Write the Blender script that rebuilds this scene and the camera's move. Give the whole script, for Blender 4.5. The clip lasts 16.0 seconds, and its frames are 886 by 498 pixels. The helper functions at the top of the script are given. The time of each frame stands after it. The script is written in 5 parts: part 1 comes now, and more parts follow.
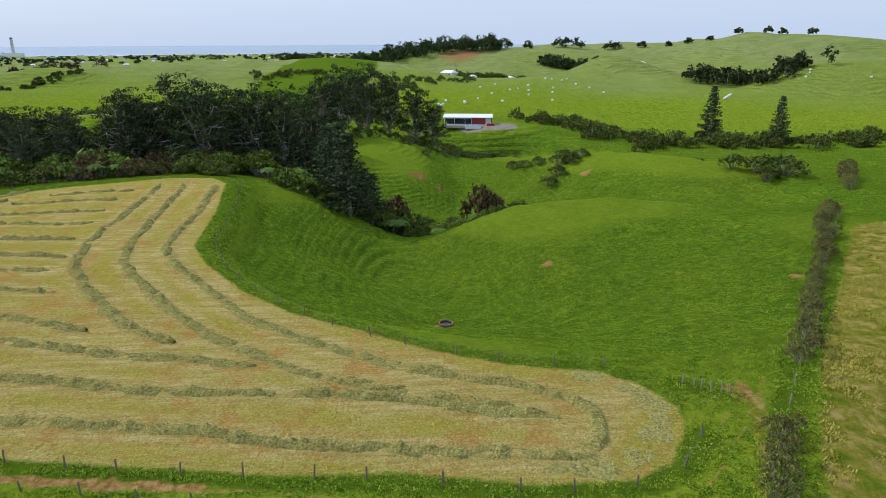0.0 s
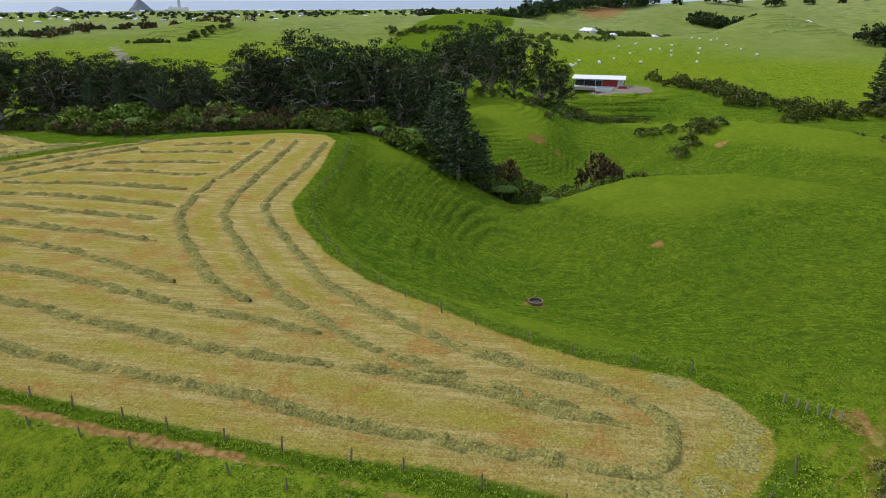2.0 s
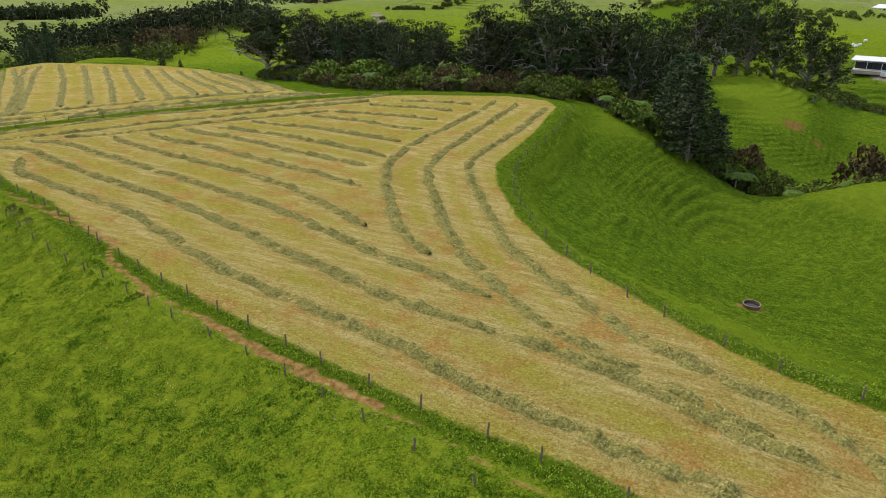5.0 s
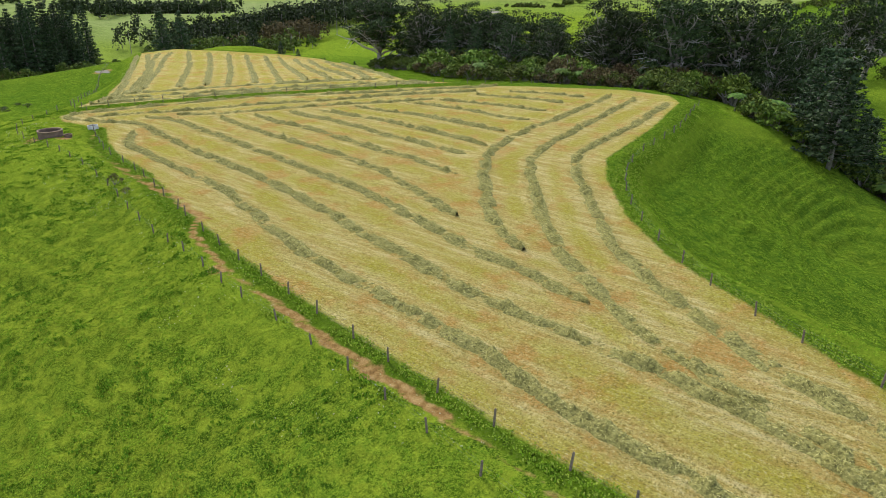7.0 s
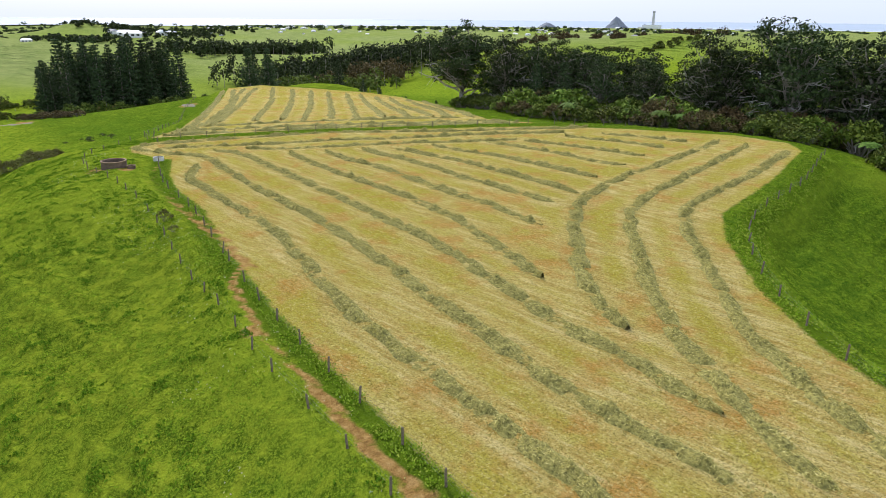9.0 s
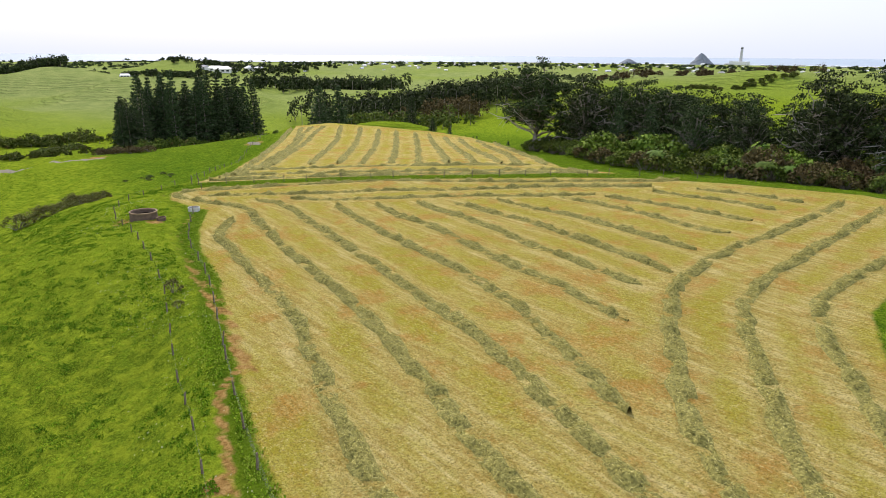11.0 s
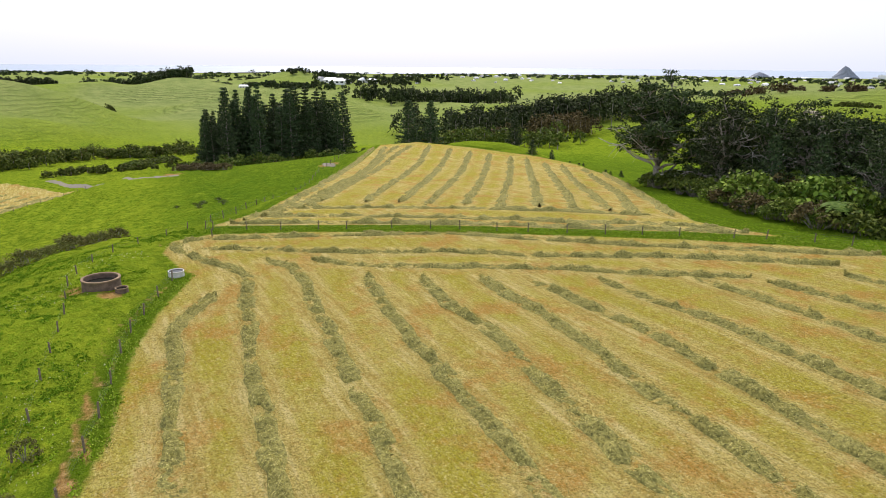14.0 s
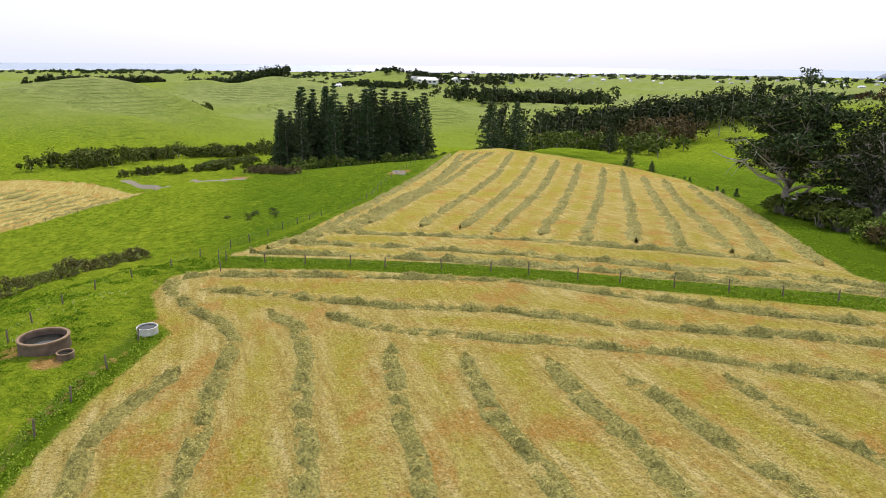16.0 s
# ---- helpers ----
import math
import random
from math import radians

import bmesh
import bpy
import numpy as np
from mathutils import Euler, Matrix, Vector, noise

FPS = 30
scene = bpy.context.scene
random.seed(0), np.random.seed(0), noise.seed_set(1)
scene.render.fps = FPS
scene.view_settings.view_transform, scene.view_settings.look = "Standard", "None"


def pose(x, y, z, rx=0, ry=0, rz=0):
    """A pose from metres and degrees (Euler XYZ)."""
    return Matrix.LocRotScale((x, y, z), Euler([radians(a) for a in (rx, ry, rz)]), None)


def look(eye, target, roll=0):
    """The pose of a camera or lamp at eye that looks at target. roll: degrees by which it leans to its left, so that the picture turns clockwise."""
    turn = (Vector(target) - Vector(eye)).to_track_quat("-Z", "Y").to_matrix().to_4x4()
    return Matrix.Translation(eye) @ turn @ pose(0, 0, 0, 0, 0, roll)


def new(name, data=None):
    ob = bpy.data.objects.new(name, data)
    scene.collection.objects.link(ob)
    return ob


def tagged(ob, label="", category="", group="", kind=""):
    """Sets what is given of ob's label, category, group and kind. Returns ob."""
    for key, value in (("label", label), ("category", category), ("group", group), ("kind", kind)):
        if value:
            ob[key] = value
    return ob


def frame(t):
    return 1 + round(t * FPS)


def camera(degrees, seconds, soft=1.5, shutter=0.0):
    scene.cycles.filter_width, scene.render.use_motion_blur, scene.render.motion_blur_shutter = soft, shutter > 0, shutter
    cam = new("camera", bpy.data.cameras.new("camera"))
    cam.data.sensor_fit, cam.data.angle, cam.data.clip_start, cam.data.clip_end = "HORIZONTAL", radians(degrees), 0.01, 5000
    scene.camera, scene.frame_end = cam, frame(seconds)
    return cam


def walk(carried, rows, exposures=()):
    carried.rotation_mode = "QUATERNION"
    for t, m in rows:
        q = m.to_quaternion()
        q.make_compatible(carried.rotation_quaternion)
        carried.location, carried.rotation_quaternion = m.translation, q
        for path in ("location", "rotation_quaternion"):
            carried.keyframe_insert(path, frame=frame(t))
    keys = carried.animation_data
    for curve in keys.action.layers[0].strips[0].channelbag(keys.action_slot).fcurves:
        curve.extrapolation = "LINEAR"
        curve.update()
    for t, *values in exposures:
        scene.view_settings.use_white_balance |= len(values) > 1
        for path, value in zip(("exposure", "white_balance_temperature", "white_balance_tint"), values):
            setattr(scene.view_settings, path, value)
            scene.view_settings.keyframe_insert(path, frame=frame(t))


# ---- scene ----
# the camera and its flight: seconds, place in metres, turn in degrees
cam = camera(67.58, 16.0, 0.8)
PATH = [
    (0.0, 0.01, 0.02, 28.03, 72.47, 0.20, -2.99),
    (0.5, 1.43, 1.35, 28.10, 71.76, 0.18, -0.04),
    (1.0, 2.73, 2.68, 28.16, 70.93, 0.15, 3.03),
    (1.5, 3.73, 3.89, 28.12, 70.08, 0.13, 5.76),
    (2.0, 4.69, 4.89, 28.02, 69.07, 0.12, 8.58),
    (2.5, 5.31, 5.79, 27.79, 68.18, 0.05, 11.29),
    (3.0, 5.97, 6.49, 27.55, 67.32, 0.10, 15.29),
    (3.5, 6.44, 7.22, 27.11, 67.08, 0.05, 19.55),
    (4.0, 6.83, 8.20, 26.49, 67.12, 0.02, 23.03),
    (6.5, 5.97, 13.69, 22.81, 67.04, -0.07, 36.75),
    (7.0, 4.72, 15.50, 21.94, 67.17, -0.13, 38.87),
    (7.5, 3.22, 17.43, 21.21, 67.52, -0.21, 40.60),
    (8.0, 1.17, 19.74, 20.39, 68.21, -0.30, 42.64),
    (8.5, -0.74, 21.87, 19.79, 69.27, -0.34, 44.21),
    (9.0, -2.94, 23.98, 19.48, 70.65, -0.41, 45.90),
    (11.5, -16.31, 39.10, 19.80, 73.93, -0.43, 54.06),
    (12.0, -19.95, 42.81, 19.75, 74.18, -0.44, 55.76),
    (12.5, -23.72, 46.44, 19.71, 74.33, -0.47, 57.47),
    (13.0, -27.94, 50.37, 19.67, 74.37, -0.49, 59.21),
    (13.5, -31.89, 53.80, 19.53, 74.38, -0.46, 60.48),
    (14.0, -36.17, 57.29, 19.54, 74.38, -0.47, 62.07),
    (14.5, -40.21, 60.30, 19.48, 74.36, -0.46, 63.52),
    (15.0, -44.44, 63.33, 19.40, 74.35, -0.45, 64.71),
    (15.5, -48.64, 66.23, 19.24, 74.34, -0.50, 66.54),
    (16.0, -53.18, 69.14, 19.08, 74.29, -0.53, 70.06),
]
walk(cam, [(t, pose(x, y, z, rx, ry, rz)) for t, x, y, z, rx, ry, rz in PATH], [(0.0, -0.35, 6100, 12), (3.5, -0.48, 6700, 15), (5.0, -0.3, 6800, 15), (7.0, 0.05, 6150, 15), (12.0, 0.03, 6900, 17), (16.0, 0.03, 6900, 18)])

# ---- light ----
SUN_YAW, SUN_UP = 66.0, 42.0
world = bpy.data.worlds.new("sky")
scene.world = world
world.use_nodes = True
wn, wl = world.node_tree.nodes, world.node_tree.links
sky = wn.new("ShaderNodeTexSky")
sky.sky_type = "NISHITA"
sky.sun_disc = False
sky.sun_elevation, sky.sun_rotation = radians(SUN_UP), radians(-SUN_YAW)
sky.air_density, sky.dust_density, sky.ozone_density = 1.0, 3.0, 1.0
pale = wn.new("ShaderNodeMix")
pale.data_type = "RGBA"
pale.inputs[0].default_value = 0.7
pale.inputs[7].default_value = (8.5, 10.0, 12.2, 1)
wl.new(sky.outputs[0], pale.inputs[6])
wl.new(pale.outputs[2], wn["Background"].inputs[0])
wn["Background"].inputs[1].default_value = 0.115
sun = new("sun", bpy.data.lights.new("sun", "SUN"))
sun.data.energy, sun.data.angle, sun.data.color = 3.1, radians(1.5), (1.0, 0.95, 0.86)
sy, su = radians(SUN_YAW), radians(SUN_UP)
sun.matrix_world = look(Vector((-math.sin(sy) * math.cos(su), math.cos(sy) * math.cos(su), math.sin(su))) * 300, (0, 0, 0))


# ---- materials ----
class Nodes:
    """A short way to wire a node material."""

    def __init__(self, name):
        self.mat = bpy.data.materials.new(name)
        self.mat.use_nodes = True
        self.tree = self.mat.node_tree
        self.bsdf = self.tree.nodes["Principled BSDF"]

    def add(self, kind, **values):
        n = self.tree.nodes.new(kind)
        for k, v in values.items():
            setattr(n, k, v)
        return n

    def link(self, a, b):
        self.tree.links.new(a, b)

    def noise(self, scale, detail=4.0, rough=0.6, vec=None, stretch=None):
        n = self.add("ShaderNodeTexNoise")
        n.inputs["Scale"].default_value, n.inputs["Detail"].default_value, n.inputs["Roughness"].default_value = scale, detail, rough
        if vec is None:
            vec = self.add("ShaderNodeTexCoord").outputs["Object"]
        if stretch:
            m = self.add("ShaderNodeMapping")
            m.inputs["Scale"].default_value = stretch[:3]
            m.inputs["Rotation"].default_value = (0, 0, radians(stretch[3] if len(stretch) > 3 else 0))
            self.link(vec, m.inputs[0])
            vec = m.outputs[0]
        self.link(vec, n.inputs["Vector"])
        return n.outputs["Fac"]

    def ramp(self, fac, stops):
        r = self.add("ShaderNodeValToRGB")
        e = r.color_ramp.elements
        while len(e) < len(stops):
            e.new(0.5)
        for el, (p, c) in zip(e, stops):
            el.position, el.color = p, (*c, 1) if len(c) == 3 else c
        self.link(fac, r.inputs[0])
        return r.outputs[0]

    def mix(self, fac, a, b, blend="MIX"):
        n = self.add("ShaderNodeMix", data_type="RGBA", blend_type=blend)
        for s, v in ((n.inputs[0], fac), (n.inputs[6], a), (n.inputs[7], b)):
            if isinstance(v, (int, float)):
                s.default_value = v
            elif isinstance(v, tuple):
                s.default_value = (*v, 1)
            else:
                self.link(v, s)
        return n.outputs[2]

    def math(self, op, a, b=0.0, clamp=False):
        n = self.add("ShaderNodeMath", operation=op, use_clamp=clamp)
        for s, v in ((n.inputs[0], a), (n.inputs[1], b)):
            if isinstance(v, (int, float)):
                s.default_value = v
            else:
                self.link(v, s)
        return n.outputs[0]

    def attr(self, name):
        return self.add("ShaderNodeAttribute", attribute_name=name).outputs["Fac"]

    def island(self):
        return self.add("ShaderNodeNewGeometry").outputs["Random Per Island"]

    def rand(self):
        return self.add("ShaderNodeObjectInfo").outputs["Random"]

    def finish(self, colour, rough=0.8, bump=None, strength=0.4, distance=0.05, metal=0.0, spec=0.3):
        for s, v in ((self.bsdf.inputs["Base Color"], colour), (self.bsdf.inputs["Roughness"], rough), (self.bsdf.inputs["Metallic"], metal), (self.bsdf.inputs["Specular IOR Level"], spec)):
            if isinstance(v, (int, float)):
                s.default_value = v
            elif isinstance(v, tuple):
                s.default_value = (*v, 1)
            else:
                self.link(v, s)
        if bump is not None:
            b = self.add("ShaderNodeBump")
            b.inputs["Strength"].default_value, b.inputs["Distance"].default_value = strength, distance
            self.link(bump, b.inputs["Height"])
            self.link(b.outputs[0], self.bsdf.inputs["Normal"])
        return self.mat


def ground_material():
    n = Nodes("ground")
    big, mid, small, fine = n.noise(0.012, 3), n.noise(0.11, 4), n.noise(1.3, 6, 0.7), n.noise(7.0, 4, 0.75)
    g = n.ramp(mid, [(0.3, (0.070, 0.150, 0.012)), (0.5, (0.145, 0.252, 0.016)), (0.7, (0.265, 0.350, 0.026))])
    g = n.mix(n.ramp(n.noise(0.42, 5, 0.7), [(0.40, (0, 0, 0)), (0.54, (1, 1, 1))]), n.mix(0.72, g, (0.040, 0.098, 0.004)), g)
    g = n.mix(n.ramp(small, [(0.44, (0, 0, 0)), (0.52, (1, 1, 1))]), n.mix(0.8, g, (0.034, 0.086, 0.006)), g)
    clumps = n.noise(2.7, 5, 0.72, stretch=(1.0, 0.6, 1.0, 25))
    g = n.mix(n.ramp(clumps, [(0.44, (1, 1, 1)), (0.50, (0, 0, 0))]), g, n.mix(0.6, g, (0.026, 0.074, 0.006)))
    g = n.mix(n.ramp(fine, [(0.46, (0.0, 0.0, 0.0)), (0.60, (0.85, 0.85, 0.85))]), g, (0.300, 0.410, 0.028))
    g = n.mix(n.ramp(big, [(0.42, (0, 0, 0)), (0.62, (0.3, 0.3, 0.3))]), g, (0.205, 0.26, 0.020))
    # pasture is yellower on the south-west side and far off, a deeper green elsewhere
    g = n.mix(n.attr("yellowish"), n.mix(n.ramp(n.noise(0.9, 6, 0.72), [(0.42, (0.52, 0.52, 0.52)), (0.58, (0.03, 0.03, 0.03))]), g, (0.036, 0.105, 0.010)), n.mix(n.ramp(n.noise(0.7, 6, 0.72), [(0.46, (0, 0, 0)), (0.60, (0.5, 0.5, 0.5))]), g, (0.40, 0.475, 0.034)))
    # lush rough grass in ungrazed strips
    lush = n.mix(small, (0.050, 0.115, 0.005), (0.15, 0.235, 0.012))
    lush = n.mix(n.ramp(fine, [(0.45, (0, 0, 0)), (0.8, (0.6, 0.6, 0.6))]), lush, (0.21, 0.25, 0.05))
    edge = n.math("SUBTRACT", n.noise(0.8, 5, 0.7), 0.5)

    def mask(name, spread=1.0, lo=0.35, hi=0.65):
        v = n.math("ADD", n.attr(name), n.math("MULTIPLY", edge, spread))
        return n.ramp(v, [(lo, (0, 0, 0)), (hi, (1, 1, 1))])

    # lighter grass on the brows; the crests' light is put into the colour
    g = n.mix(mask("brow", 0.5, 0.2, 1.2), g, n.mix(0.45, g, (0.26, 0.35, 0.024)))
    # paler, less saturated far hills: distance haze painted into the grass colour
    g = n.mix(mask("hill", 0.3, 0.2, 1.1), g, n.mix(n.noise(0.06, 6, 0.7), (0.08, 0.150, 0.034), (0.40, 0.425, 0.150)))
    g = n.mix(mask("rough"), g, lush)
    # seeding, yellow pasture
    tuft = n.noise(0.55, 6, 0.7)
    dry = n.ramp(tuft, [(0.36, (0.13, 0.20, 0.012)), (0.5, (0.28, 0.26, 0.035)), (0.62, (0.47, 0.36, 0.11))])
    g = n.mix(mask("dry"), g, dry)
    # mown stubble, streaked along the swaths
    streak, streak2, patch = n.noise(1.0, 5, 0.65, stretch=(0.16, 1.5, 1, 4)), n.noise(3.2, 4, 0.7, stretch=(0.35, 1.3, 1, 4)), n.noise(0.10, 4, 0.55)
    m = n.ramp(streak, [(0.36, (0.44, 0.310, 0.075)), (0.5, (0.57, 0.450, 0.135)), (0.64, (0.72, 0.60, 0.26))])
    regrown = n.math("ADD", n.math("MULTIPLY", n.attr("between"), 0.55), n.math("ADD", n.math("MULTIPLY", n.math("SUBTRACT", patch, 0.5), 1.8), n.math("MULTIPLY", n.math("SUBTRACT", streak2, 0.5), 0.9)))
    m = n.mix(n.ramp(regrown, [(0.18, (0, 0, 0)), (0.62, (0.9, 0.9, 0.9))]), m, (0.41, 0.365, 0.026))
    m = n.mix(n.ramp(n.noise(0.23, 4, 0.6), [(0.52, (0, 0, 0)), (0.64, (0.85, 0.85, 0.85))]), m, (0.52, 0.265, 0.060))
    m = n.mix(n.ramp(streak2, [(0.4, (0, 0, 0)), (0.68, (0.45, 0.45, 0.45))]), m, (0.70, 0.59, 0.22))
    m = n.mix(n.ramp(small, [(0.36, (0.5, 0.5, 0.5)), (0.50, (0, 0, 0))]), m, (0.42, 0.27, 0.065))
    m = n.mix(n.ramp(fine, [(0.38, (0.75, 0.75, 0.75)), (0.49, (0, 0, 0))]), m, (0.19, 0.155, 0.035))
    litter = n.noise(4.2, 6, 0.78)
    m = n.mix(n.ramp(litter, [(0.55, (0, 0, 0)), (0.62, (0.55, 0.55, 0.55))]), m, (0.78, 0.68, 0.30))
    m = n.mix(n.ramp(litter, [(0.38, (0.55, 0.55, 0.55)), (0.45, (0, 0, 0))]), m, (0.25, 0.21, 0.035))
    g = n.mix(mask("mown", 0.8), g, m)
    # bare earth
    e = n.ramp(n.noise(1.6, 5, 0.65), [(0.3, (0.22, 0.115, 0.036)), (0.52, (0.44, 0.26, 0.085)), (0.72, (0.60, 0.40, 0.16))])
    g = n.mix(mask("dirt", 0.9), g, e)
    # red clay slips
    g = n.mix(mask("clay", 1.0), g, n.mix(small, (0.26, 0.09, 0.04), (0.42, 0.18, 0.09)))
    # pale metalled driveways
    g = n.mix(mask("gravel", 0.2), g, n.mix(small, (0.27, 0.235, 0.185), (0.40, 0.35, 0.285)))
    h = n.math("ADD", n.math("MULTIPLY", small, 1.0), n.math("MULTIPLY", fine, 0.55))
    # narrow stock terraces round the pasture slopes
    place = n.add("ShaderNodeSeparateXYZ")
    n.link(n.add("ShaderNodeTexCoord").outputs["Object"], place.inputs[0])
    level = n.math("ADD", n.math("MULTIPLY", place.outputs[2], 6.5), n.math("MULTIPLY", mid, 9.0))
    ledge = n.math("MULTIPLY", n.math("SINE", level), n.ramp(n.noise(0.05, 3), [(0.42, (0, 0, 0)), (0.6, (0.45, 0.45, 0.45))]))
    broad = n.math("SINE", n.math("ADD", n.math("MULTIPLY", place.outputs[2], 2.6), n.math("MULTIPLY", n.noise(0.03, 5), 26.0)))
    ledge = n.math("ADD", ledge, n.math("MULTIPLY", n.math("MULTIPLY", broad, n.attr("terrace")), 1.7))
    h = n.math("ADD", h, n.math("MULTIPLY", ledge, n.math("SUBTRACT", 1.0, n.attr("mown"), True)))
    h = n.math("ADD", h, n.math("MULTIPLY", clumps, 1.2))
    return n.finish(g, 0.95, h, 1.0, 0.45, spec=0.0)


def leaf_material(name, dark, light, dead=None):
    n = Nodes(name)
    c = n.mix(n.island(), dark, light)
    if dead:
        c = n.mix(n.ramp(n.noise(0.4, 3), [(0.58, (0, 0, 0)), (0.72, (0.8, 0.8, 0.8))]), c, dead)
    hsv = n.add("ShaderNodeHueSaturation")
    n.link(n.math("ADD", n.math("MULTIPLY", n.rand(), 0.5), 0.75), hsv.inputs["Value"])
    n.link(n.math("ADD", n.math("MULTIPLY", n.rand(), 0.03), 0.485), hsv.inputs["Hue"])
    n.link(c, hsv.inputs["Color"])
    return n.finish(hsv.outputs[0], 0.75, spec=0.1)


def plain(name, a, b, scale=3.0, rough=0.8, bump=0.0, metal=0.0, distance=0.02):
    n = Nodes(name)
    f = n.noise(scale, 6, 0.65)
    c = n.mix(n.ramp(f, [(0.3, (0, 0, 0)), (0.7, (1, 1, 1))]), a, b)
    return n.finish(c, rough, f if bump else None, bump or 0.1, distance, metal)


def blade_material(name, a, b, c):
    n = Nodes(name)
    col = n.ramp(n.island(), [(0.0, a), (0.5, b), (1.0, c)])
    col = n.mix(n.ramp(n.noise(0.25, 4), [(0.4, (0, 0, 0)), (0.65, (0.5, 0.5, 0.5))]), col, n.mix(0.5, a, c))
    return n.finish(col, 0.85, spec=0.0)


M = {
    "ground": ground_material(),
    "swath": blade_material("cut_grass", (0.19, 0.180, 0.042), (0.47, 0.430, 0.130), (0.74, 0.655, 0.26)),
    "swath_body": plain("cut_grass_mass", (0.070, 0.068, 0.015), (0.46, 0.41, 0.115), 4.5, 0.95, 1.0, distance=0.15),
    "stubble": blade_material("stubble", (0.50, 0.38, 0.09), (0.66, 0.55, 0.18), (0.36, 0.36, 0.04)),
    "blade": blade_material("grass_blades", (0.13, 0.26, 0.012), (0.22, 0.365, 0.018), (0.35, 0.45, 0.040)),
    "tussock": blade_material("tussock_blades", (0.060, 0.155, 0.010), (0.135, 0.265, 0.016), (0.30, 0.42, 0.032)),
    "lush": blade_material("rough_grass_blades", (0.12, 0.25, 0.010), (0.23, 0.365, 0.018), (0.40, 0.44, 0.07)),
    "straw": blade_material("seed_heads", (0.38, 0.33, 0.060), (0.54, 0.43, 0.11), (0.26, 0.33, 0.03)),
    "petal": plain("petals", (0.75, 0.70, 0.12), (0.85, 0.85, 0.75), 0.8, 0.6),
    "pine": leaf_material("dark_cypress_leaves", (0.014, 0.024, 0.009), (0.066, 0.096, 0.026)),
    "conifer": leaf_material("pine_needles", (0.018, 0.034, 0.014), (0.080, 0.115, 0.042)),
    "bush": leaf_material("bush_leaves", (0.030, 0.055, 0.009), (0.165, 0.205, 0.030), (0.19, 0.115, 0.045)),
    "fresh": leaf_material("light_bush_leaves", (0.050, 0.095, 0.010), (0.210, 0.275, 0.036)),
    "brown": leaf_material("bronze_leaves", (0.040, 0.032, 0.013), (0.165, 0.120, 0.045)),
    "hedge": leaf_material("hedge_leaves", (0.060, 0.075, 0.016), (0.25, 0.235, 0.065), (0.25, 0.15, 0.07)),
    "fern": leaf_material("fern_fronds", (0.045, 0.095, 0.010), (0.125, 0.190, 0.030)),
    "bark": plain("bark", (0.16, 0.135, 0.11), (0.42, 0.37, 0.32), 1.5, 0.9, 0.6),
    "dead": plain("bleached_branches", (0.30, 0.27, 0.24), (0.55, 0.52, 0.48), 2.0, 0.85, 0.4),
    "post": plain("weathered_fence_timber", (0.10, 0.078, 0.052), (0.27, 0.21, 0.145), 5.0, 0.9, 0.5),
    "pale_post": plain("silvered_fence_timber", (0.20, 0.17, 0.125), (0.38, 0.33, 0.25), 5.0, 0.9, 0.4),
    "wire": plain("galvanised_wire", (0.16, 0.16, 0.15), (0.24, 0.24, 0.23), 9.0, 0.7, 0.0, 0.4),
    "concrete": plain("old_concrete", (0.075, 0.052, 0.036), (0.22, 0.15, 0.105), 1.3, 0.9, 0.6),
    "rim": plain("lichened_concrete_rim", (0.20, 0.125, 0.070), (0.34, 0.24, 0.15), 2.0, 0.9, 0.5),
    "pale_concrete": plain("pale_concrete", (0.48, 0.46, 0.42), (0.68, 0.66, 0.61), 2.2, 0.85, 0.4),
    "water": plain("trough_water", (0.02, 0.022, 0.018), (0.05, 0.05, 0.04), 1.0, 0.08),
    "sea": plain("sea_water", (0.30, 0.38, 0.47), (0.34, 0.42, 0.51), 0.002, 0.5),
    "roof": plain("white_roof_sheet", (0.78, 0.78, 0.79), (0.86, 0.86, 0.87), 0.6, 0.45),
    "red": plain("red_cladding", (0.30, 0.035, 0.025), (0.40, 0.06, 0.04), 1.2, 0.7),
    "darkwall": plain("dark_cladding", (0.03, 0.028, 0.03), (0.07, 0.065, 0.065), 1.0, 0.6),
    "white": plain("white_paint", (0.74, 0.74, 0.72), (0.84, 0.84, 0.83), 1.0, 0.6),
    "wrap": plain("bale_wrap", (0.76, 0.77, 0.74), (0.86, 0.87, 0.85), 1.5, 0.35),
    "pool": plain("pool_water", (0.20, 0.45, 0.60), (0.30, 0.55, 0.70), 0.8, 0.1),
    "greyroof": plain("grey_roof_sheet", (0.30, 0.29, 0.29), (0.45, 0.44, 0.44), 0.5, 0.6),
    "rock": plain("sea_stack_rock", (0.17, 0.19, 0.23), (0.26, 0.28, 0.31), 0.02, 0.9, 0.6),
    "stack": plain("chimney_concrete", (0.50, 0.50, 0.52), (0.58, 0.57, 0.58), 0.05, 0.9),
    "deck": plain("deck_boards", (0.35, 0.30, 0.25), (0.5, 0.44, 0.38), 1.0, 0.8),
    "glass": plain("window_glass", (0.03, 0.035, 0.04), (0.06, 0.065, 0.07), 0.6, 0.06),
}

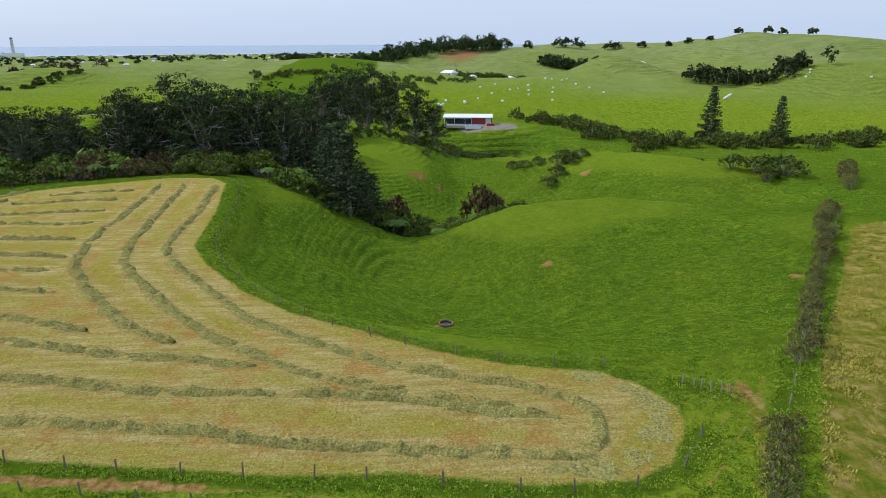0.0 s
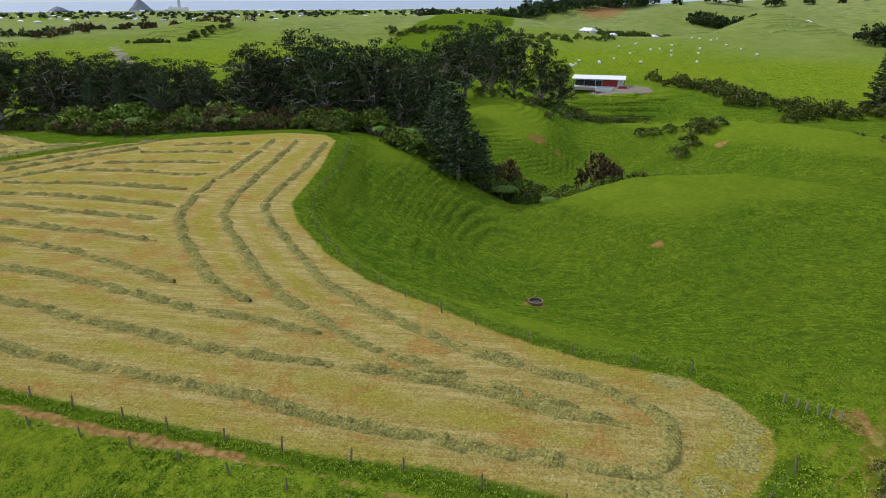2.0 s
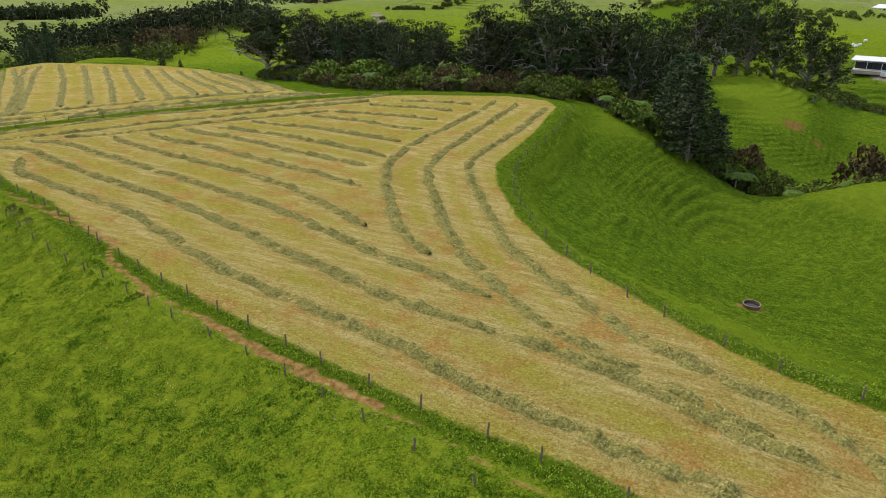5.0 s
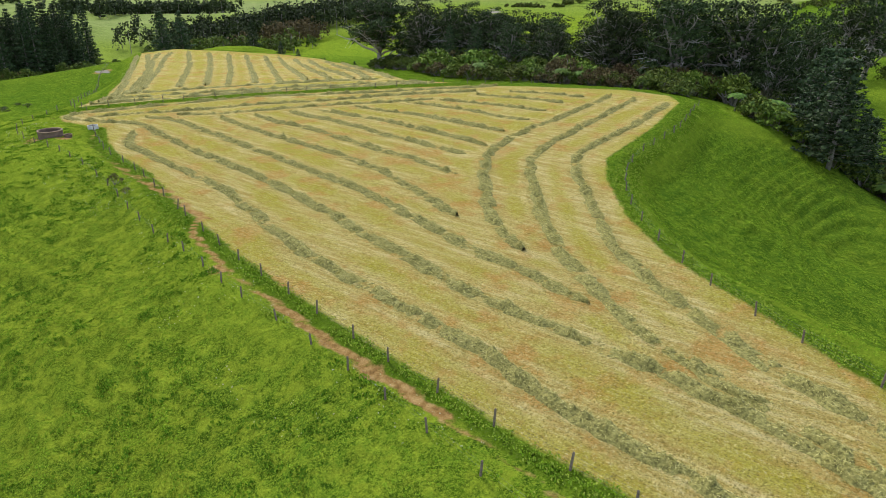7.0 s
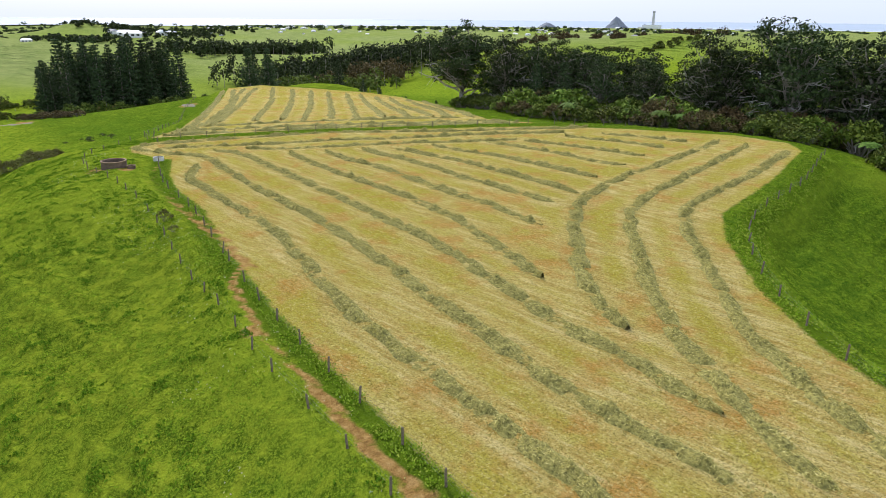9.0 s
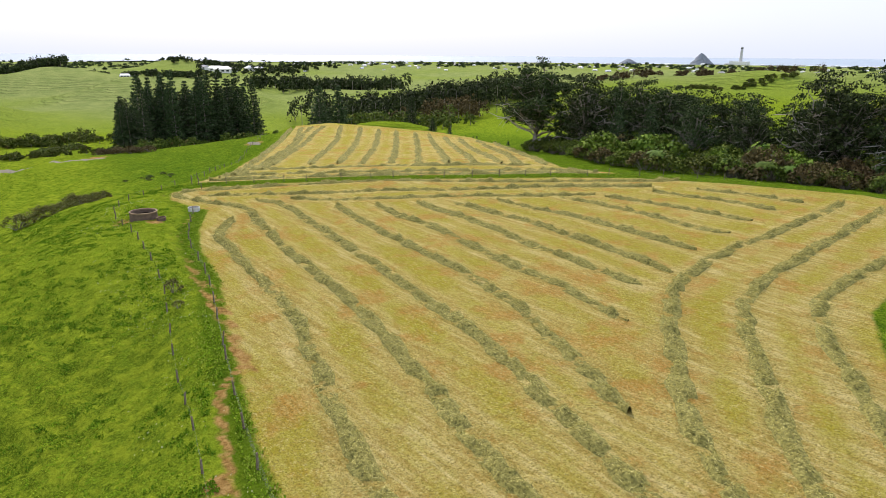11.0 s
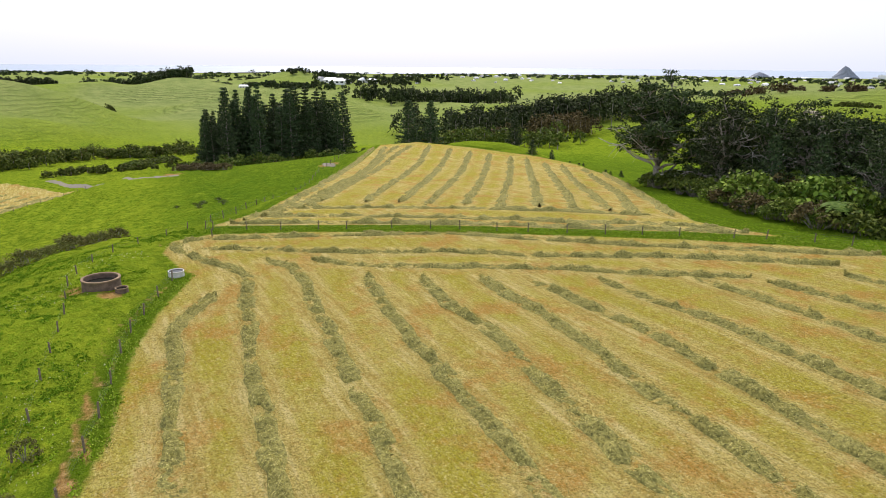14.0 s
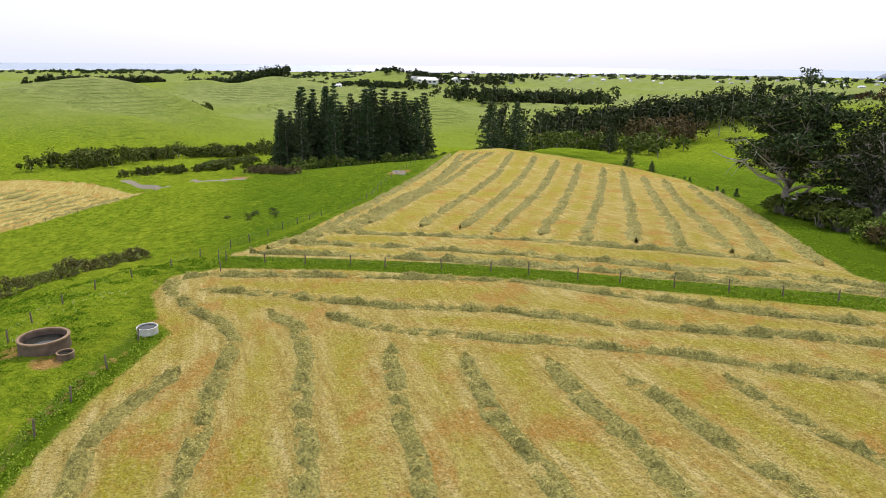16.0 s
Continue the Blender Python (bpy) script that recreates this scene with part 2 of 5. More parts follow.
# ---- lie of the land ----
# level mown shoulders of the ridge, corner by corner
FIELD = [(22.3, 48.2), (21.7, 45), (19, 40.9), (15.5, 39.2), (9, 39.1), (-0.6, 41.1), (-9.4, 41.4), (-17, 42.6), (-25.4, 43.9), (-36.4, 45.7), (-47.4, 47.9), (-66, 53), (-77, 56.3), (-89.5, 58.4), (-97.5, 61), (-103, 63.3), (-107.5, 65.4), (-112, 64.4), (-119, 63.5), (-124, 65.2), (-125, 70), (-119.6, 81.8), (-113.3, 92.1), (-106.9, 101.5), (-100.4, 109.7), (-91.7, 120.6), (-82, 130.5), (-70.4, 137.2), (-52, 144.2), (-42, 143), (-38.1, 137.5), (-34, 114), (-32.2, 96), (-28.3, 88), (-20.8, 77.5), (-13.5, 70.1), (-5.4, 65.1), (2.2, 59.8), (9.1, 56.6), (17.3, 54.4), (20.2, 52.1)]
UPPER = [(-130, 71), (-123.6, 82.6), (-117.3, 93.7), (-110.1, 103.4), (-103.2, 112), (-94.4, 123.8), (-86.2, 132.4), (-91.6, 130.4), (-98.1, 129.4), (-109.2, 135.3), (-128, 149), (-152.1, 164.9), (-177.3, 173.2), (-195.6, 172.4), (-219.7, 164.6), (-238.9, 155.4), (-236.9, 141), (-213.5, 127), (-168.4, 99.2), (-137.3, 80)]
LOWER = [(-318, 0), (-315, 14), (-296, 36), (-272, 52), (-251, 36), (-228, 22), (-236, -12), (-290, -20)]
YELLOW = [(22, 26), (31, 43), (39, 56), (53, 75), (74, 104), (86, 108), (150, 118), (190, 60), (120, 5), (60, -10)]


def distance_to(poly, x, y):
    """Signed distance to a closed outline, negative inside."""
    P = np.array(poly, float)
    best, inside = np.full(x.shape, 1e9), np.zeros(x.shape, bool)
    for a, b in zip(P, np.roll(P, -1, 0)):
        e = b - a
        t = np.clip(((x - a[0]) * e[0] + (y - a[1]) * e[1]) / (e @ e), 0, 1)
        best = np.minimum(best, np.hypot(x - a[0] - t * e[0], y - a[1] - t * e[1]))
        inside ^= ((a[1] > y) != (b[1] > y)) & (x < (b[0] - a[0]) * (y - a[1]) / (b[1] - a[1] + 1e-12) + a[0])
    return np.where(inside, -best, best)


def distance_along(line, x, y):
    P = np.array(line, float)
    best = np.full(x.shape, 1e9)
    for a, b in zip(P[:-1], P[1:]):
        e = b - a
        t = np.clip(((x - a[0]) * e[0] + (y - a[1]) * e[1]) / (e @ e), 0, 1)
        best = np.minimum(best, np.hypot(x - a[0] - t * e[0], y - a[1] - t * e[1]))
    return best


def ease(lo, hi, v):
    t = np.clip((v - lo) / (hi - lo), 0, 1)
    return t * t * (3 - 2 * t)


# spot heights of hills, hollows and slopes: x, y, z
NEAR_A = [
    (4.8, 90.8, -12.4), (23.6, 109, -9.4), (28, 50, -1.2), (53, 85, -4), (-16, 109, -8.7), (-1, 126, -17.5),
    (45, 109, -6.8), (37, 63.5, -2.2), (29, 84, -8.6), (10, 62, -2.3), (14, 154, -17), (44, 141, -5.6), (9, 137.7, -11.6), (2, 160, -20), (20, 169, -19.5), (45, 168, -17),
    (70, 104, -2), (-17, 112, -9.6), (-20, 137, -9), (-11, 112, -12.7), (-24, 150, -6), (-2, 78, -7),
    (20.3, 148.6, -10.5), (73.4, 142.2, -8.1), (-3, 70, -4), (-24, 100, -5.5), (40, 45, -1.6), (97, 135, -7),
    (60, 60, -2), (100, 80, -2), (18, 66, -4), (-44, 38, -4.8), (-61, 41, -6.2), (-78.5, 42, -5.2),
]
NEAR_B = [
    (-95, 46, -2.6), (-34, 37, -4.7), (-106, 51, -2.8), (-117, 56, -2.3), (-118, 46, -5), (-10, 34, -2.8),
    (-20, 28, -6), (-40, 28, -8.5), (-70, 28, -9.5), (-100, 30, -9), (10, 33, -1.6), (20, 25, -2),
    (-60, 10, -14), (0, 5, -6), (-132, 78, -3), (-145, 65, -6), (-166, 87, -7.6), (-191, 88, -10.4),
    (-185, 60, -13.2), (-217, 80, -13.3), (-236, 80, -14.8), (-256, 62, -15.5), (-267, 46, -21), (-150, 45, -11),
    (-180, 30, -18), (-140, 52, -6.5), (-190, 190, -13), (-140, 185, -9), (-110, 165, -4), (-75, 165, -4),
]
NEAR_C = [
    (-40, 165, -4), (-90, 185, -8), (-134, 235, -16), (-60, 190, -9), (30, 172, -19), (50, 174, -17),
    (75, 177, -14), (100, 165, -10), (60, 192, -18), (-5, 292, -15), (87, 134, -7.2), (35, 125, -6),
    (-262, 150, -13), (-250, 175, -13), (-225, 180, -11), (-270, 130, -14), (-240, 120, -10), (-20, 58, -1.8),
    (-60, 70, -1.9), (-90, 85, -1.8), (-100, 70, -2.2), (-60, 110, -1), (-45, 130, -0.5), (-80, 115, -1),
    (8, 47, -1.8), (-38, 58, -2), (-78, 62, -2.2), (-101, 64, -2.3), (-116, 66, -2.4), (15, 50, -1.6),
]
NEAR_D = [
    (-50, 138, -0.4), (-35, 105, -0.9), (-132, 100, -2.3), (-160, 125, -4.7), (-200, 140, -6.3), (-150, 150, -5),
    (-118, 122, -1.8), (-145, 90, -2.9), (-225, 148, -6.1),
]
FAR_A = [
    (-445, 57, -29), (-530, 76, -30), (-515, 32, -16), (-430, 92, -28), (-446, 150, -28), (-486, 203, -34),
    (-977, 120, -34), (-586, 273, -34), (-456, 310, -35), (-277, 245, -19), (-183, 326, -20), (-188, 353, -13),
    (-300, 30, -21), (-240, 35, -20), (-320, 100, -22), (-350, 180, -28), (-4, 202, -23), (-6, 210, -25),
    (-17, 225, -14), (-11.2, 264.3, -12.5), (3.7, 264.7, -13.1), (15.2, 252.4, -17.5), (-20.7, 236.5, -14.4), (-1.8, 207.6, -25.3),
    (24.1, 216.6, -25.5), (38, 262.3, -16.5), (63.8, 234.8, -10.6), (75.8, 215.5, -8.1), (85.4, 201.2, -7.8), (92.4, 187, -9.3),
]
FAR_B = [
    (88.1, 161.2, -13.0), (141.3, 280, -17.2), (165.2, 278.4, -18.4), (33.9, 317.1, -10.7), (62.6, 296.6, -16.1), (40.9, 300.2, -14.3),
    (60.2, 271.6, -17.9), (23.2, 291.9, -21.7), (122.8, 363.2, -19.9), (156.1, 339.4, -19.3), (183.8, 325.3, -19.8), (81.9, 415.1, -17),
    (58.6, 449.2, -11.8), (136.3, 546.5, -11.7), (182.1, 490.7, -15.2), (244.7, 462.9, -12.6), (203.4, 694.1, 12.9), (148.3, 666.9, -3.3),
    (247.1, 637.2, -0.9), (35.5, 561.7, -8.5), (-22.8, 642.2, -3.6), (0.1, 802.7, -2.2), (-96.4, 816.7, 9.4), (-126, 751.7, -0.2),
    (42.7, 981.9, 13.7), (165.5, 969.1, 17.3), (235.7, 975.2, 17.1), (454.2, 895, 41.3), (411.2, 915.4, 29), (353.1, 885.7, 11.2),
]
FAR_C = [
    (391.1, 702.1, -1.3), (-423.2, 632.1, -2.1), (-365.8, 712.8, -1.4), (-296.9, 798.1, 2.6), (-225.1, 727.7, -1), (-216.8, 927, 6.3),
    (-171, 885.7, -4.6), (-313.3, 536.1, -6.2), (-252.7, 589.5, -5.8), (-293.2, 430.3, -5.4), (-183.6, 445, -8.2), (-149.9, 300.9, -3.4),
    (-138.9, 278.4, -4.3), (-154.1, 540.3, -11.6), (-94.6, 594.7, -6), (-639, -17.2, 1.8), (-651.7, 5.6, 0.5), (-663.5, 30.2, -6.7),
    (-674.4, 56.6, -18.5), (-664.1, 84.6, -26.9), (-562.8, 21.7, -20), (-1044.1, 88.9, -4.4), (-1024.2, 41.2, -10.1), (-991.3, 140.5, -13.3),
    (-1345.5, 423.4, 2.5), (-1266.9, 324.4, -19.1), (-1176.1, 462.6, -17.1), (-795.1, 182, -14), (-829.4, 217.8, -10.2), (-741.4, 128.5, -26.1),
]
FAR_D = [
    (-836.4, 372.1, -25.5), (-642.7, 290.7, -31.2), (-1221.6, 615, -19.3), (-412.7, 355.4, -21.5), (-339.8, 302.4, -23.7), (-361.8, 272.4, -26.1),
    (-331.6, 226, -22.8), (-441, 513.6, -10.7), (-406.2, 566.9, -3.1), (-430.8, 578, -12.2), (-472.7, 791.6, -4.6), (-390.8, 780.3, -6.7),
    (-302.9, 543.6, -13.1), (-247.6, 365.4, -24.1), (-413.8, 342.7, -21.5), (42.6, 296, -24.5), (71.7, 264.9, -17.6), (85.3, 243.1, -15.1),
    (96.1, 227, -15.8), (229.5, 784, -19.1), (167.2, 753.3, -17.3), (278.9, 719.7, -14.9), (-478.6, 713.9, -22.1), (-413.7, 805.1, -23.4),
    (-335.9, 901.5, -21.4), (-245.4, 1047.1, -23.7), (-109.3, 922.5, -12.6), (-0.2, 906.7, -16.2), (-716.3, -27.7, -20.2), (-730.6, -1.9, -23.5),
]
FAR_E = [
    (-744, 25.9, -26.7), (-756.3, 55.8, -32.5), (-1174.1, 92.2, -30.4), (-1514.7, 470.2, -27.5), (-892.7, 197.4, -30), (-533.8, 891.4, -28.6),
    (-441.3, 878.6, -26.7), (-939.3, 412.3, -39.5), (-1111, -932, -11), (-1455, -1221, -6), (-1303, -636, -11), (-1708, -833, -6),
    (-1418, -301, -11), (-1858, -395, -6), (-1449, 51, -11), (-1899, 66, -6), (-1394, 400, -11), (-1826, 524, -6),
    (-1256, 725, -11), (-1645, 950, -6), (-1043, 1007, -11), (-1367, 1320, -6), (-768, 1230, -11), (-1007, 1611, -6),
    (-448, 1379, -11), (-587, 1807, -6), (-101, 1446, -11), (-133, 1895, -6), (252, 1428, -5), (330, 1871, -6),
]
FAR_F = [
    (590, 1325, -5), (773, 1736, -6), (893, 1143, -5), (1170, 1497, -6), (1143, 893, -5), (1497, 1170, -6),
]


TABLE = np.random.default_rng(5).random((256, 256))


def grain(x, y, size):
    """Smooth value noise from 0 to 1."""
    u, v = x / size, y / size
    i, j = np.floor(u).astype(int), np.floor(v).astype(int)
    a, b = u - i, v - j
    a, b = a * a * (3 - 2 * a), b * b * (3 - 2 * b)
    T = lambda p, q: TABLE[p % 256, q % 256]
    return (T(i, j) * (1 - a) + T(i + 1, j) * a) * (1 - b) + (T(i, j + 1) * (1 - a) + T(i + 1, j + 1) * a) * b


SPOTS = np.array(NEAR_A + NEAR_B + NEAR_C + NEAR_D + FAR_A + FAR_B + FAR_C + FAR_D + FAR_E + FAR_F, float)


def spread(x, y):
    return -np.sqrt((x[:, None] - SPOTS[None, :, 0]) ** 2 + (y[:, None] - SPOTS[None, :, 1]) ** 2 + 80.0)


def solve_land():
    n = len(SPOTS)
    A = np.ones((n + 1, n + 1))
    A[:n, :n] = spread(SPOTS[:, 0], SPOTS[:, 1]) + np.diag(np.where((abs(SPOTS[:, 0]) < 300) & (abs(SPOTS[:, 1]) < 250), 0.2, 1.0))
    A[n, n] = 0
    return np.linalg.solve(A, np.r_[SPOTS[:, 2], 0])


LAND = solve_land()


def field_level(x, y):
    """The mown shoulder tilts gently up towards the trees."""
    return -3.13 + 0.0108 * x + 0.0286 * y + 0.000016 * x * x - 0.000006 * x * y - 0.000038 * y * y


def upper_level(x, y):
    s, u = (x + 105) * -0.85 + (y - 102) * 0.52, (x + 105) * 0.52 + (y - 102) * 0.85
    return field_level(x, y) - 5.0 * ease(0, 100, s) - 0.02 * (u + 20) * ease(10, 60, s)


# rounded hills: centre, half length and half breadth, turn, top, fall at the foot
HILLS = [
    (-14, 258, 33, 52, 8, -8.9, 13), (-1341, 423, 62, 75, 0, 3.8, 22), (-1034, 174, 120, 90, 0, -3.5, 16),
    (-241, 657, 85, 60, 20, 5.0, 14), (-178, 780, 45, 45, 0, 9.5, 14), (-300, 570, 70, 45, 30, 1.0, 9),
    (-89, 845, 130, 80, 10, 11.0, 16), (372, 515, 120, 90, -30, 12.0, 22), (255, 585, 70, 50, -20, 1.0, 9),
    (-232, 178, 26, 13, 35, -6.0, 6), (-655, -18, 60, 85, 0, -3.0, 16), (-690, 250, 70, 60, 0, -13, 10),
]


def swell(x, y, z):
    """The land with the round hills standing out of it."""
    for a, b, rx, ry, turn, top, fall in HILLS:
        c, s = math.cos(radians(turn)), math.sin(radians(turn))
        u, v = ((x - a) * c + (y - b) * s) / rx, ((y - b) * c - (x - a) * s) / ry
        d = np.maximum(top - fall * (u * u + v * v) - z, -60)
        soft = 1.2 if rx < 60 else 3.0
        z = z + soft * np.logaddexp(0, d / soft)
    return z


def height(x, y, rough=True):
    """Height of the ground."""
    x, y = np.atleast_1d(np.asarray(x, float)), np.atleast_1d(np.asarray(y, float))
    z = np.concatenate([spread(a, b) @ LAND[:-1] + LAND[-1] for a, b in zip(np.array_split(x, len(x) // 20000 + 1), np.array_split(y, len(y) // 20000 + 1))])
    far = np.hypot(x, y)
    z = swell(x, y, z)
    # cattle terraces follow the steep slopes
    steps = ease(-4, -7, z) * (1 - ease(250, 500, far)) * grain(x + 31, y, 26)
    if rough:
        z = z + 0.42 * steps * np.sin(2 * math.pi * (z + 1.4 * grain(x, y, 14)) / 0.95)
        z = z + 0.45 * (grain(x, y, 7.3) - 0.5) + 0.32 * (grain(x + 9, y + 4, 2.4) - 0.5) + 0.36 * ease(0.5, 0.75, grain(x + 31, y + 6, 1.5)) * grain(x, y + 60, 8) * (y < 62 - 0.1 * x)
    z = z + ((grain(x, y, 118) - 0.5) * 15 + (grain(x + 40, y + 90, 52) - 0.5) * 8) * 0.75 * ease(420, 700, far) * (1 - 0.85 * ease(1000, 1350, far))
    for poly, level in ((FIELD, field_level), (UPPER, upper_level)):
        k = 1 - ease(0.3, 8, distance_to(poly, x, y))
        z = z * (1 - k) + level(x, y) * k
    if rough:
        z = z + 0.05 * (grain(x + 3, y + 8, 1.7) - 0.5)
    z = z - 0.10 * (1 - ease(0.3, 1.0, distance_along(TRACK, x, y)))
    return z - 40 * ease(1930, 2060, far)


# worn cattle track and wheel ruts
TRACK = [(10, 36.2), (-1, 37.8), (-6, 38.9), (-12, 40), (-20, 41.3), (-26, 42), (-35, 43.6), (-42, 44.6), (-54, 48.0), (-57.3, 51), (-69.4, 53.1), (-80.2, 54.7), (-94.6, 56.7), (-101, 58.6), (-105.5, 62), (-113, 62.4), (-124, 63.6)]
RUT = [(15, 34), (18.1, 37.6), (20.4, 40.2), (23.1, 43.4), (26.2, 47.1), (28.8, 50.5), (33.4, 57.6), (39.1, 65.1), (44.9, 72.8)]
FENCES = {
    "mid": [(-127.6, 70.7), (-121.3, 81.5), (-114.3, 94.2), (-110.5, 99.5), (-107.3, 103.2)],
    "mid2": [(-104.8, 106.4), (-101.7, 110.2), (-95.3, 118.4), (-92.4, 122.2), (-86, 130), (-78, 137), (-68, 144)],
    "north_east": [(-36, 142), (-31.5, 118), (-29.5, 98), (-24, 84.5), (-18, 75.8), (-12, 69.5), (-5, 64), (3, 59.6), (9, 57), (18, 55.5)],
    "south_west": [(22.6, 44), (19.3, 40), (15, 38.4), (9, 38.4), (-4, 40.6), (-18, 42.2), (-33, 44.7), (-46, 47.1), (-60, 50.6), (-77, 55.2), (-92, 58), (-100, 60.6), (-107, 63.2)],
    "outer": [(-6, 36.8), (-15, 38.8), (-23, 40.6), (-31, 41.8), (-40, 43), (-51, 45.4), (-60, 47), (-71, 49.5), (-80, 51.5), (-90, 52.6), (-100, 53.5), (-112, 54), (-122, 58), (-132, 68)],
    "gate": [(24.2, 52), (25.5, 50.7), (27.4, 49.6)],
    "boundary": [(25, 37), (30.5, 46), (37.5, 56), (49, 73), (62, 91), (78, 113)],
    "upper_west": [(-124, 70), (-133, 71), (-150, 81), (-170, 92), (-207, 111), (-232, 126)],
    "lower": [(-220, 17), (-240, 30.5), (-257, 43), (-273, 54.5)],
}


# rows of cut grass, field by field
FIELD_ROWS = (
    [(-99.9, 66.4), (-96, 63.6), (-92, 61.5), (-85.5, 60.9), (-75, 59.6), (-65.5, 58.4), (-59.6, 56.9), (-49.5, 53.9), (-41.4, 51.5), (-34.6, 50.3), (-25.8, 48.8), (-16.7, 47.3), (-11, 45.5), (-4.1, 44.6), (2.2, 43.5), (7.6, 42.8), (11.3, 42.5), (13.6, 43.5), (15, 46.1), (14.6, 48.8), (10.6, 52.2), (4.7, 54.6), (-2.3, 57.4), (-10.7, 63), (-17.3, 68.4), (-22, 74), (-28.7, 83.2), (-33.3, 89.2), (-36.6, 98.5), (-37.2, 115.6), (-39.7, 136)],
    [(-76, 134), (-82.5, 126.5), (-89.6, 118), (-95.1, 111.4), (-101.8, 104.5), (-109.4, 96.7), (-114.9, 86.6), (-120, 75.9), (-123.2, 68), (-122, 65.6), (-119.4, 65.2), (-114.8, 66.7), (-108.5, 69.4), (-103.2, 70), (-96.6, 68.6), (-89.7, 67.3), (-82, 65.9), (-72.3, 64.7), (-63.3, 63.4), (-55.5, 61.9), (-43.5, 59.1), (-35.5, 56.9), (-28.5, 55.2), (-22.8, 54.2), (-14.9, 53.3), (-8.8, 52.4), (-1.4, 51.4), (3.1, 49.8), (12.1, 47.4)],
    [(-109.6, 73.7), (-106, 75.1), (-102, 75.4), (-92.8, 74.1), (-84, 72.8), (-76.2, 71.6), (-68.6, 70.6), (-60.9, 69.2), (-54.3, 68.3), (-45, 66.2), (-35.4, 63.2), (-27.8, 61.2), (-20.8, 59.5), (-15, 58)],
    [(-98.6, 81.5), (-90.7, 79.7), (-79.5, 78.3), (-66.5, 77), (-57, 75.3), (-50.5, 73.6), (-42.5, 70.3), (-34.9, 67.1)],
    [(-95.1, 86.2), (-87.1, 84.9), (-77, 84.5), (-68.4, 83), (-60, 81.8), (-51.2, 80.5), (-44, 78.8)],
    [(-91.9, 91.5), (-84.6, 90.9), (-75, 90.4), (-67.7, 89), (-59.5, 88), (-48.6, 86.8)],
    [(-87.9, 95.5), (-80.9, 95.4), (-75, 95.8), (-64.5, 95), (-56, 93.8), (-49, 92)],
    [(-85.3, 101.7), (-78.6, 101.6), (-70, 102.6), (-57.6, 101.4), (-51.7, 100.6)],
    [(-80.6, 109.9), (-68.7, 110.6), (-57.2, 109.4), (-53, 110)],
    [(-76.1, 115.3), (-63.4, 117.2), (-54.3, 117.6)],
    [(-73.6, 123.5), (-63.2, 125.5), (-54.6, 125.2)],
    [(-70, 130), (-62, 132.5), (-55, 132.5)],
    [(-51.2, 137), (-49.8, 116.2), (-48.9, 100), (-46.3, 89.5), (-43.5, 84), (-39, 77.8), (-33.2, 70.5), (-28.8, 66.5), (-24.5, 63.5)],
    [(-46.1, 136.5), (-44.4, 119), (-42.2, 99.5), (-39.5, 89), (-34, 80.8), (-27.5, 71.9), (-22, 65.8), (-16.5, 61.1), (-8.9, 55.8), (-2.6, 53.3), (3.3, 51.2), (8.5, 49.2)],
    [(-118.6, 67.7), (-113.7, 75.2), (-106.8, 84.3), (-103.3, 91), (-98.8, 96.8), (-95.7, 100.4), (-91.1, 107.7), (-85.2, 116.6), (-76, 126.5)],
    [(-107, 78.2), (-101.7, 82.8), (-97.6, 88.6), (-94.1, 94.2), (-89.3, 100.8), (-84.5, 106.5), (-78, 115)],
)
UPPER_ROWS = (
    [(-131, 75.5), (-145.2, 87), (-189.3, 111.5), (-231, 136)],
    [(-132.6, 78.5), (-145.2, 89.7), (-189.3, 117), (-231.0, 140)],
    [(-136.2, 85.6), (-158.0, 99.3), (-208.4, 129), (-231.6, 144.5)],
    [(-142.0, 90.3), (-168.5, 106.9), (-214.1, 136.5), (-230.1, 149)],
    [(-137.0, 96.5), (-166.6, 115.5), (-201.8, 138.5), (-228.6, 154.5)],
    [(-133.6, 101.2), (-159.7, 118.5), (-196.7, 143), (-219, 157)],
    [(-128.6, 103.3), (-153.2, 120.8), (-189.1, 145.3), (-211, 159.5)],
    [(-126.4, 109.4), (-152.0, 127.3), (-187.4, 151.2), (-204, 162)],
    [(-120.5, 111.9), (-145.8, 130), (-179.9, 153.6), (-197, 165)],
    [(-118.3, 117.9), (-144.6, 136), (-178.5, 158.4), (-192, 167)],
    [(-113.3, 120.6), (-124.7, 128.8), (-146.4, 143.5), (-182.5, 166.5)],
    [(-109.9, 124.7), (-133.5, 140), (-160.1, 157.3), (-178, 168.8)],
    [(-105.6, 125.8), (-127.9, 142.5), (-147.1, 155.2), (-170.5, 170)],
    [(-102.1, 129.6), (-119.3, 141.2), (-138.7, 154.8), (-160.4, 168)],
    [(-138.5, 84.2), (-135.2, 88.5), (-130.4, 97.3), (-124.2, 106.3), (-116.6, 115.4), (-109.7, 122.6), (-104.2, 127.5)],
    [(-133.5, 78.5), (-129.4, 85.3), (-122.9, 95.2), (-114.8, 105.8), (-107.1, 114.4), (-99.6, 123.8), (-93, 129.2)],
    [(-130.4, 73.5), (-125.3, 82.8), (-119.7, 91.7), (-113.4, 101.3), (-106.8, 109.6), (-97.6, 120.9), (-90, 130)],
)


def polar(yaw, reach):
    return -reach * math.sin(radians(yaw)), reach * math.cos(radians(yaw))


